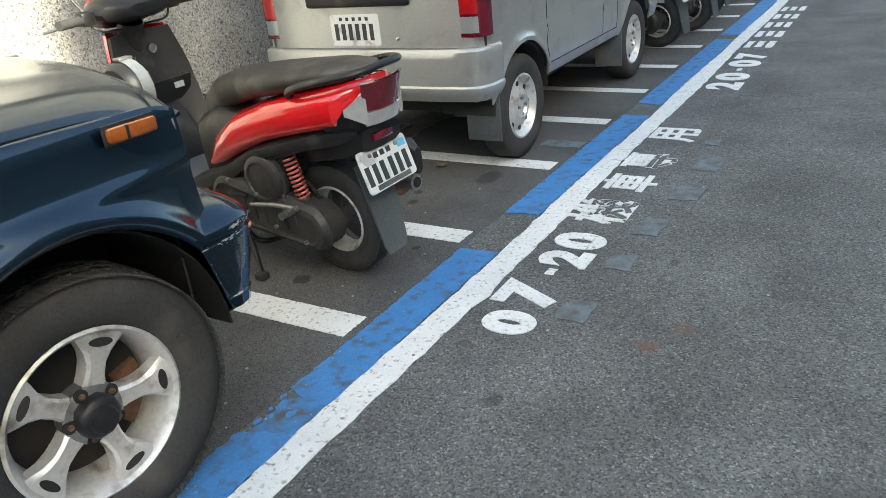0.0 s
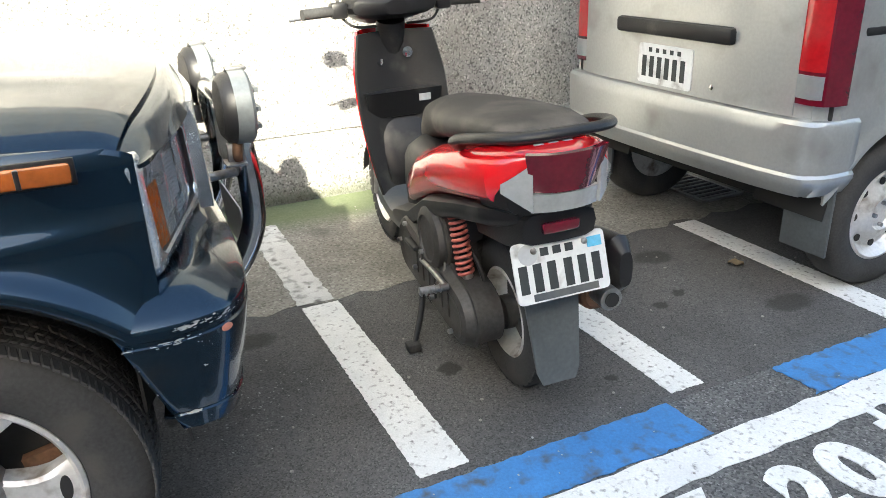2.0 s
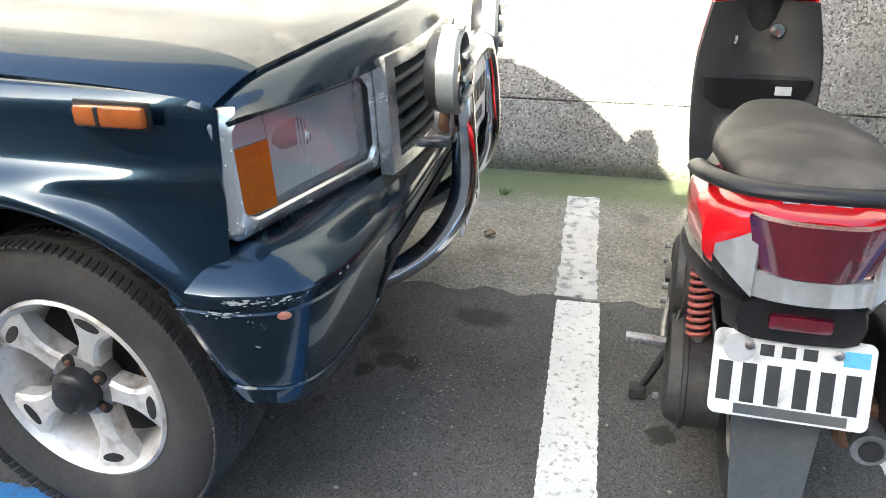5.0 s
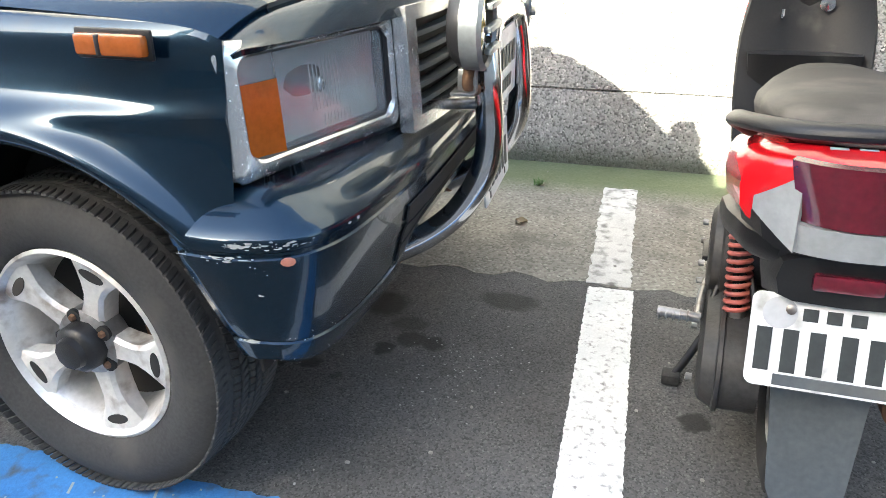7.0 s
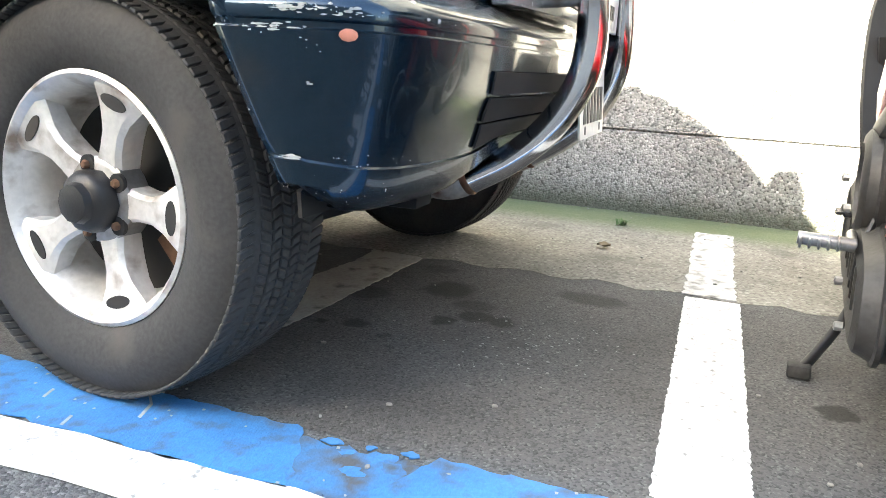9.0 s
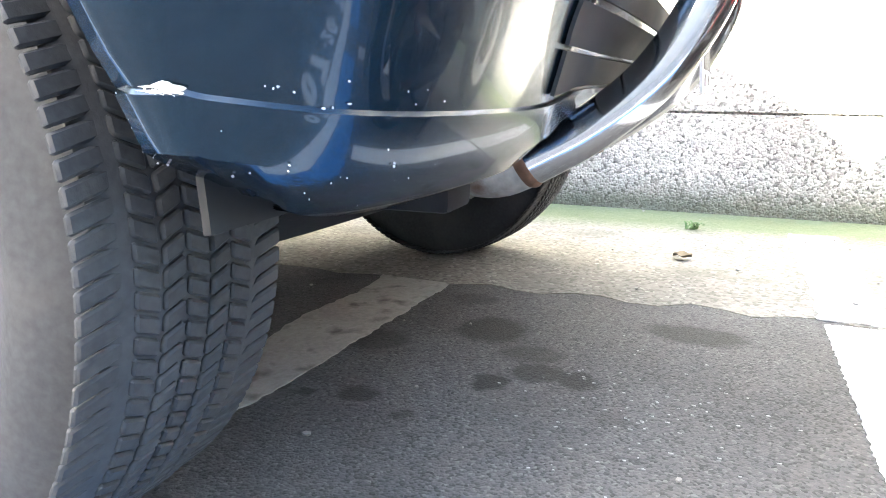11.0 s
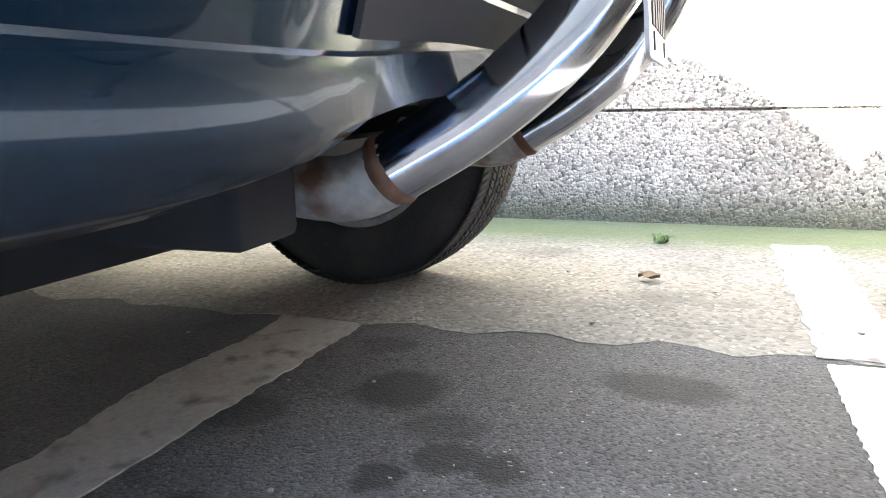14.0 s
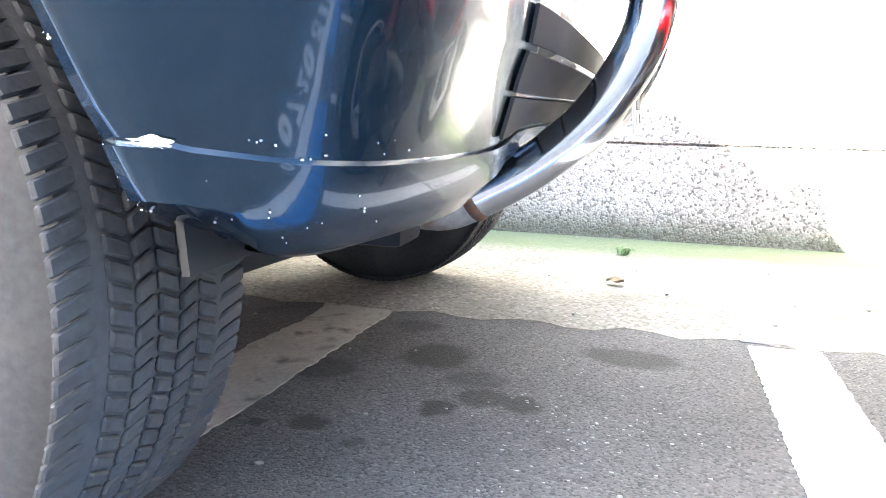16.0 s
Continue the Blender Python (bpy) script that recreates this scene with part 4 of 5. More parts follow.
part("valance", sheet(lambda d, v: (d, -0.66 - 0.09 * v - 0.06 * (d / 0.75) ** 2 - 5.0 * max(0.0, abs(d) - 0.52) ** 1.3, 0.362 - 0.085 * v), steps(-0.66, 0.66, 40), steps(0, 1, 5), 0.006), BLACK, jeep, "dusty dark lower skirt")
for s in (1, -1):
    part("inner_arch", sheet(lambda a, x: (s * x, HUB_Y + 0.398 * math.cos(a), 0.344 + 0.398 * math.sin(a)), steps(0.02, math.pi - 0.02, 22), (0.46, 0.795), 0.006), DARK, jeep)
    part("inner_arch", sheet(lambda a, x: (s * x, HUB_Y - 2.2 + 0.398 * math.cos(a), 0.344 + 0.398 * math.sin(a)), steps(0.02, math.pi - 0.02, 22), (0.46, 0.795), 0.006), DARK, jeep)
    part("inner_panel", box((0.44, -1.95, 0.36), (0.455, -0.70, 0.9)), DARK, jeep).matrix_basis = Matrix.Diagonal((s, 1, 1, 1))
    part("chassis_rail", box((-0.04, -3.9, 0.30), (0.04, -0.62, 0.40), 0.008), DARK, jeep).matrix_basis = Matrix.Translation((s * 0.36, 0, 0))
    hook = part("tow_hook", prism([(-0.05, 0.03), (0.035, 0.03), (0.04, 0.0), (0.028, -0.034), (0.0, -0.042), (-0.03, -0.03), (-0.05, 0.0)], -0.008, 0.008, 'x', 0.003), FOOT if s > 0 else STEEL, jeep, "grimy steel tow hook plate")
    hook.matrix_basis = Matrix.Translation((s * 0.30, -0.70, 0.325))
    part("hook_bolt", lathe([(0.019, 0.0), (0.019, 0.008), (0.012, 0.009), (0.012, 0.018), (0.006, 0.02)], 12, Matrix.Translation((0.008, -0.002, -0.006)) @ AXLE), RUST, hook)
    side = part("side_marker", box((-0.012, -0.058, -0.016), (0.010, 0.058, 0.016), 0.006), AMBER, jeep, "amber side marker lamp")
    side.matrix_basis = Matrix.Translation((s * 0.832, -0.795, 0.908)) @ Matrix.Rotation(s * radians(-1.5), 4, 'Z')
    part("marker_rim", join(box((-0.012, -0.064, -0.022), (-0.004, 0.064, 0.022), 0.003), box((-0.006, -0.02, -0.0155), (0.0115, -0.012, 0.0155), 0.002)), BLACK, side)
part("underbody", box((-0.62, -4.0, 0.40), (0.62, -0.78, 0.46)), DARK, jeep)
# unseen plate, boxes and pipe added to block light under the jeep
part("light_block_plate", sheet(lambda x, v: (x, -0.78 - 0.42 * v, 0.292 - 0.03 * math.sin(math.pi * v) + 0.02 * (x / 0.4) ** 2), steps(-0.40, 0.40, 10), steps(0, 1, 6), 0.006), DARK, jeep, "added grimy dark plate under the engine that blocks light")
part("light_block_middle", loft([[(-0.16 * k, y, 0.30 + 0.06 * (1 - k)), (0.16 * k, y, 0.30 + 0.06 * (1 - k)), (0.2 * k, y, 0.44), (-0.2 * k, y, 0.44)] for y, k in ((-1.2, 1.2), (-1.7, 1.0), (-2.2, 0.8), (-2.5, 0.5))]), DARK, jeep)
part("light_block_rear", box((-0.50, -3.3, 0.29), (0.1, -2.5, 0.42), 0.04), DARK, jeep)
for s in (1, -1):
    part("light_block_side", box((-0.06, -2.82, 0.30), (0.06, -1.45, 0.44), 0.02), DARK, jeep).matrix_basis = Matrix.Translation((s * 0.72, 0, 0))
part("light_block_pipe", tube([(-0.32, -1.1, 0.30), (-0.34, -1.8, 0.28), (-0.38, -2.6, 0.27), (-0.40, -3.9, 0.30)], 0.035, 12), RUST, jeep, "added rusty pipe under the jeep that blocks light")
part("front_axle", tube([(-0.62, HUB_Y, 0.30), (-0.2, HUB_Y, 0.27), (0.2, HUB_Y, 0.27), (0.62, HUB_Y, 0.30)], 0.045), DARK, jeep)
part("differential", lathe([(0.04, -0.09), (0.1, -0.06), (0.12, 0), (0.1, 0.06), (0.04, 0.09)], 20, Matrix.Translation((-0.15, HUB_Y, 0.30)) @ AXLE), DARK, jeep)
part("steering_rod", tube([(-0.62, -0.86, 0.33), (0.62, -0.86, 0.33)], 0.014, 10, 1), STEEL, jeep)

# cabin
CAB = [(-1.93, 0.73, 1.03), (-2.5, 0.60, 1.60), (-2.7, 0.58, 1.655), (-3.95, 0.57, 1.64), (-4.05, 0.70, 1.0)]
rings = []
for y, hw, z in CAB:
    rings.append([(-0.79, y, 0.95), (-hw, y, z - 0.02), (-hw + 0.06, y, z), (0, y, z + 0.015), (hw - 0.06, y, z), (hw, y, z - 0.02), (0.79, y, 0.95)])
part("cabin", loft(rings), TEAL, jeep)
part("windscreen", sheet(lambda d, v: (d * (0.70 - 0.13 * v), -1.925 - 0.52 * v, 1.05 + 0.52 * v), steps(-0.97, 0.97, 10), steps(0, 1, 6), 0.005), PANE, jeep, "dark windscreen")
for s in (1, -1):
    part("side_window", sheet(lambda y, v: (s * (0.775 - 0.15 * v), -2.25 - 0.35 * v * (1 - y) - 0.85 * y, 1.02 + 0.5 * v), steps(0, 1, 6), steps(0, 1, 6), 0.005), PANE, jeep)
    jeep_wheel(jeep, s * 0.675, HUB_Y, s, -0.35)
    jeep_wheel(jeep, s * 0.675, HUB_Y - 2.2, s, 0.7)

# bull bar with fog lamps, sign panel and number plate
bull = thing_part("bull_bar", jeep, Matrix.Translation((0, -0.02, 0)))
for s in (1, -1):
    part("upright", tube([(s * 0.25, -0.555, 0.342), (s * 0.247, -0.475, 0.390), (s * 0.238, -0.402, 0.455), (s * 0.224, -0.350, 0.545), (s * 0.21, -0.338, 0.63), (s * 0.208, -0.345, 0.74), (s * 0.19, -0.355, 0.82)], 0.03, 20), CHROME, bull, "chrome tube with a rusty foot")
    part("foot", tube([(s * 0.25, -0.545, 0.346), (s * 0.25, -0.59, 0.328), (s * 0.248, -0.65, 0.330), (s * 0.24, -0.74, 0.345)], 0.031, 16, 5, None, 0.85),
         FOOT, bull, "cream-painted rusty foot of the tube")
    part("weld", lathe([(0.029, -0.008), (0.0318, -0.003), (0.0326, 0.001), (0.0315, 0.005), (0.029, 0.008)], 20, Matrix.Translation((s * 0.25, -0.552, 0.344)) @ Matrix.Rotation(radians(-58), 4, 'X'), False), RUST, bull)
    part("bracket", join(box((-0.045, -0.03, 0), (0.02, 0.02, 0.006), 0.002), box((-0.02, -0.02, 0.0), (0.0, 0.02, 0.05), 0.003)), STEEL, bull).matrix_basis = Matrix.Translation((s * 0.26, -0.375, 0.735)) @ Matrix.Diagonal((-s, 1, 1, 1))
    part("stay", tube([(s * 0.21, -0.345, 0.70), (s * 0.21, -0.47, 0.69)], 0.012, 10, 1), STEEL, bull)
part("top_tube", tube([(-0.19, -0.355, 0.82), (-0.14, -0.358, 0.858), (0, -0.36, 0.866), (0.14, -0.358, 0.858), (0.19, -0.355, 0.82)], 0.03, 20), CHROME, bull)
panel = part("sign_panel", prism([(-0.165, 0.655), (0.165, 0.655), (0.165, 0.79), (0.12, 0.825), (-0.12, 0.825), (-0.165, 0.79)], -0.352, -0.346, 'y'), PLATE, bull, "white sign panel between the tubes")
bm = bmesh.new()
for k in range(6):
    add_box(bm, (-0.13 + k * 0.046, -0.345, 0.735), (-0.13 + k * 0.046 + 0.03, -0.3435, 0.785))
for k in range(6):
    add_box(bm, (-0.09 + k * 0.032, -0.345, 0.68), (-0.09 + k * 0.032 + 0.02, -0.3435, 0.71))
tagged(part("sign_bars", bm, INK, panel), kind="stuff")
plate = part("front_plate", prism(round_rect(0.31, 0.15, 0.012), -0.332, -0.328, 'y'), PLATE, bull, "white front number plate, plain bars for its number")
plate.matrix_basis = Matrix.Translation((0, -0.03, 0.53)) @ Matrix.Rotation(radians(4), 4, 'X')
for k in range(6):
    part("plate_bar", box((-0.125 + k * 0.043, -0.329, -0.045), (-0.125 + k * 0.043 + 0.026, -0.3265, 0.03)), INK, plate)
for sx in (-0.095, 0.095):
    part("plate_hole", box((sx - 0.004, -0.329, -0.067), (sx + 0.004, -0.3265, -0.050)), INK, plate)


def fog_lamp(s, turn):
    lamp = thing("fog_lamp", Matrix(), "round grey fog lamp with a ribbed cover on the bull bar", "fog lamp", "fog lamps")
    lamp.parent = None
    lamp.matrix_world = Matrix.Translation((JX + s * 0.28, -0.385, 0.872)) @ Matrix.Rotation(turn, 4, 'Z')
    M = Matrix.Rotation(radians(-90), 4, 'X')
    part("shell", lathe([(0.012, -0.040), (0.066, -0.038), (0.080, -0.026), (0.084, -0.008)], 14, M), BLACK, lamp, "dark back of the lamp")
    part("cover", lathe([(0.086, -0.010), (0.088, 0.026), (0.080, 0.034), (0.076, 0.026)], 28, M, False), FOG, lamp, "grey lamp ring")
    part("lens", lathe([(0.078, 0.012), (0.05, 0.022), (0.0, 0.026)], 28, M), YELLOW_LENS, lamp, "yellow lens")
    for k in range(3):
        part("rib", box((-0.06 + abs(k - 1) * 0.01, 0.034, -0.006), (0.06 - abs(k - 1) * 0.01, 0.050, 0.006), 0.003), FOG, lamp).matrix_basis = Matrix.Translation((0, 0, (k - 1) * 0.042))
    part("clip", box((-0.015, -0.012, 0.084), (0.015, 0.036, 0.093), 0.003), STEEL, lamp)
    part("mount", tube([(0, -0.005, -0.085), (0, -0.008, -0.12), (-s * 0.03, 0.005, -0.135)], 0.012, 10), RUST, lamp, "rusty mounting bolt")
    return lamp


fog_lamp(1, 0.0)
fog_lamp(-1, 0.1)


# ---- the van ----
VX = -0.875
van = thing("van", pose(VX, 0, 0), "dusty silver grey minivan parked beyond the scooter", "van")
V_HUB = (1.78, 3.63)


def van_bottom(y):
    for c in V_HUB:
        if abs(y - c) < 0.335:
            return max(0.36, 0.27 + math.sqrt(0.335 ** 2 - (y - c) ** 2))
    return 0.36 if y > 1.5 else 0.62


def van_x(y, z):
    x = 0.672
    x -= 0.10 * max(0, (z - 1.0) / 0.85) ** 1.6
    x += 0.008 * math.exp(-((z - 0.62) / 0.02) ** 2) - 0.01 * math.exp(-((z - 0.93) / 0.02) ** 2)
    if z < 0.5:
        x -= 0.03 * ((0.5 - z) / 0.14) ** 2
    if y < 1.48:
        x -= 0.05 * ((1.48 - y) / 0.13) ** 2
    if y > 4.1:
        x -= 0.18 * ((y - 4.1) / 0.4) ** 2
    for c in V_HUB:
        x += 0.018 * math.exp(-((math.hypot(y - c, z - 0.27) - 0.345) / 0.02) ** 2)
    return x


for s in (1, -1):
    part("side_panel", sheet(lambda y, v: (s * van_x(y, van_bottom(y) + (1.18 - van_bottom(y)) * v), y, van_bottom(y) + (1.18 - van_bottom(y)) * v),
                             steps(1.36, 4.5, 110), steps(0, 1, 28), 0.01), SILVER, van)
    part("pillar_panel", sheet(lambda y, v: (s * van_x(y, 1.18 + 0.6 * v), y + 0.07 * v * (1 if y < 2 else -1.5 if y > 4 else 0), 1.18 + 0.62 * v), [1.36, 1.5, 2.0, 3.0, 4.0, 4.3], steps(0, 1, 6), 0.01), SILVER, van)
    part("side_window", sheet(lambda y, v: (s * (van_x(y, 1.24 + 0.4 * v) + 0.004), y, 1.24 + 0.42 * v), steps(1.6, 2.6, 6), steps(0, 1, 6), 0.004), PANE, van)
    part("slide_rail", box((-0.006, 1.50, 0.905), (0.012, 2.08, 0.93), 0.004), BLACK, van, "dark sliding door rail").matrix_basis = Matrix.Translation((s * 0.660, 0, 0))
    bm = bmesh.new()
    for y in (2.08, 2.95, 3.22):
        join(bm, sheet(lambda u, z: (s * (van_x(y, z) + 0.0012), y + u, z), (0, 0.007), steps(0.42, 1.17, 16), 0.001))
    join(bm, sheet(lambda y, u: (s * (van_x(y, 0.42) + 0.0012), y, 0.42 + u), steps(2.14, 3.24, 10), (0, 0.007), 0.001))
    part("door_gap", bm, DARK, van)
    part("door_handle", box((-0.004, 2.72, 1.0), (0.016, 2.86, 1.03), 0.006), BLACK, van).matrix_basis = Matrix.Translation((s * 0.665, 0, 0))
    part("fuel_flap", box((-0.002, 2.98, 0.62), (0.006, 3.10, 0.76), 0.004), SILVER, van).matrix_basis = Matrix.Translation((s * 0.676, 0, 0))
    lampv = thing_part("tail_lamp", van, Matrix())
    ty = lambda z: 1.352 + 0.04 * max(0, z - 0.9)
    part("red_lens", prism([(s * 0.555, 1.352), (s * 0.62, 1.348), (s * 0.655, 1.365), (s * 0.672, 1.40), (s * 0.676, 1.44), (s * 0.60, 1.44), (s * 0.555, 1.40)], 0.80, 1.04, 'z', 0.004), RED_LENS, lampv)
    part("clear_lens", prism([(s * 0.555, 1.352), (s * 0.62, 1.348), (s * 0.655, 1.365), (s * 0.672, 1.40), (s * 0.676, 1.44), (s * 0.60, 1.44), (s * 0.555, 1.40)], 0.715, 0.796, 'z', 0.004), REFLECTOR, lampv, "clear reversing lens")
    part("lamp_base", prism([(s * 0.548, 1.356), (s * 0.62, 1.352), (s * 0.660, 1.368), (s * 0.677, 1.40), (s * 0.680, 1.45), (s * 0.60, 1.45), (s * 0.548, 1.40)], 0.70, 1.05, 'z'), DARK_RED_LENS, lampv)
    part("mud_flap", box((-0.10, 1.47, 0.17), (0.09, 1.482, 0.42), 0.004), GREY_PLASTIC, van).matrix_basis = Matrix.Translation((s * 0.585, 0, 0))
    part("mud_flap", box((-0.10, 3.30, 0.15), (0.09, 3.312, 0.40), 0.004), GREY_PLASTIC, van).matrix_basis = Matrix.Translation((s * 0.585, 0, 0))
    for c in V_HUB:
        part("inner_arch", sheet(lambda a, x: (s * x, c + 0.328 * math.cos(a), 0.27 + 0.328 * math.sin(a)), steps(0.1, math.pi - 0.1, 16), (0.36, 0.655), 0.005), DARK, van)
        w = thing_part("wheel", van, Matrix.Translation((s * 0.59, c, 0.27)) @ Matrix.Rotation(0 if s > 0 else math.pi, 4, 'Z'))
        part("tyre", tyre_bm(0.268, 0.165, 0.155, 0.025, 48), RUBBER, w)
        part("rim", lathe([(0.17, -0.05), (0.15, 0.0), (0.152, 0.045), (0.168, 0.055), (0.17, 0.062), (0.160, 0.066), (0.146, 0.05), (0.13, 0.028), (0.105, 0.034), (0.085, 0.055), (0.06, 0.06), (0.05, 0.045), (0.02, 0.045)], 40, AXLE), ALLOY, w, "grey steel wheel")
        for k in range(8):
            part("vent", lathe([(0.014, 0), (0.014, 0.004)], 12, Matrix.Rotation(k * math.pi / 4, 4, 'X') @ Matrix.Translation((0.0325, 0, 0.116)) @ AXLE), DARK, w)
        for k in range(4):
            part("wheel_nut", lathe([(0.008, 0), (0.008, 0.014)], 6, Matrix.Rotation(k * math.pi / 2, 4, 'X') @ Matrix.Translation((0.05, 0, 0.04)) @ AXLE), STEEL, w)
part("roof", loft([[(-0.56, y, 1.78), (-0.5, y, 1.83), (0, y, 1.85), (0.5, y, 1.83), (0.56, y, 1.78)] for y in (1.44, 1.6, 3.6, 3.8)], False, False), SILVER, van)
part("front_panel", sheet(lambda u, v: (u * (0.64 - 0.1 * v), 4.45 - 0.55 * max(0, v - 0.5), 0.4 + 1.4 * v), steps(-1, 1, 10), steps(0, 1, 8), 0.01), SILVER, van)
part("underbody", box((-0.55, 1.5, 0.30), (0.55, 4.3, 0.36)), DARK, van)


def rear_y(x, z):
    return 1.345 + 0.035 * (abs(x) / 0.62) ** 6 + 0.06 * max(0, (z - 1.0) / 0.85) ** 1.3


part("tailgate", sheet(lambda x, z: (x, rear_y(x, z) - 0.002, z), steps(-0.56, 0.56, 24), steps(0.655, 1.22, 20), 0.012), SILVER, van)
part("rear_frame", sheet(lambda x, z: (x, rear_y(x, z) + 0.022, z), steps(-0.66, 0.66, 24), steps(0.50, 1.78, 20), 0.012), DARK, van)
part("rear_window", sheet(lambda x, z: (x, rear_y(x, z) + 0.004, z), steps(-0.52, 0.52, 12), steps(1.24, 1.70, 8), 0.005), PANE, van)
part("tailgate_handle", box((-0.31, 1.305, 0.855), (0.31, 1.345, 0.915), 0.015), BLACK, van, "black tailgate handle strip")
part("plate_recess", sheet(lambda x, z: (x, 1.338 + 0.010 * math.exp(-(min(abs(x) - 0.28, 0) / 0.03) ** 2) * 0, z), steps(-0.29, 0.29, 4), steps(0.672, 0.86, 3), 0.004), SILVER, van)
vplate = part("rear_plate", prism(round_rect(0.30, 0.152, 0.012), 1.327, 1.332, 'y'), PLATE, van, "white rear number plate, plain bars for its number")
vplate.matrix_basis = Matrix.Translation((-0.03, 0, 0.745))
for k in range(6):
    part("plate_bar", box((-0.125 + k * 0.043, 1.3255, -0.05), (-0.125 + k * 0.043 + 0.024, 1.328, 0.03)), INK, vplate)
for k in range(5):
    part("plate_bar", box((-0.09 + k * 0.04, 1.3255, 0.045), (-0.09 + k * 0.04 + 0.018, 1.328, 0.062)), INK, vplate)
part("lock", lathe([(0.013, 0), (0.013, 0.008), (0.006, 0.01)], 16, Matrix.Translation((0.22, 1.340, 0.70)) @ Matrix.Rotation(radians(90), 4, 'X')), CHROME, van)
vb = []
for x, y in [(p.x, p.y) for p in smooth_path([(0.69, 1.52, 0), (0.69, 1.42, 0), (0.67, 1.355, 0), (0.62, 1.315, 0), (0.4, 1.292, 0), (0, 1.285, 0), (-0.4, 1.292, 0), (-0.62, 1.315, 0), (-0.67, 1.355, 0), (-0.69, 1.42, 0), (-0.69, 1.52, 0)], 4)]:
    ring = []
    for o, z in ((0.06, 0.655), (0.012, 0.652), (0.002, 0.64), (0.0, 0.60), (0.004, 0.48), (-0.004, 0.47), (-0.002, 0.455), (0.010, 0.43), (0.03, 0.40), (0.08, 0.395)):
        ring.append((x - (o if abs(x) > 0.6 else o * abs(x) / 0.6) * math.copysign(1, x) * (0.5 if y < 1.33 else 1), y + o * (1 if y < 1.36 else 0), z))
    vb.append(ring)
part("bumper", loft(vb, False, False), SILVER, van, "silver rear bumper").modifiers.new("thickness", 'SOLIDIFY').thickness = 0.005
for s in (1, -1):
    part("corner_panel", sheet(lambda a, z: (s * (0.555 + 0.10 * math.sin(a)), 1.44 - 0.085 * math.cos(a), z), steps(0, math.pi / 2, 6), (0.645, 0.70), 0.006), SILVER, van)


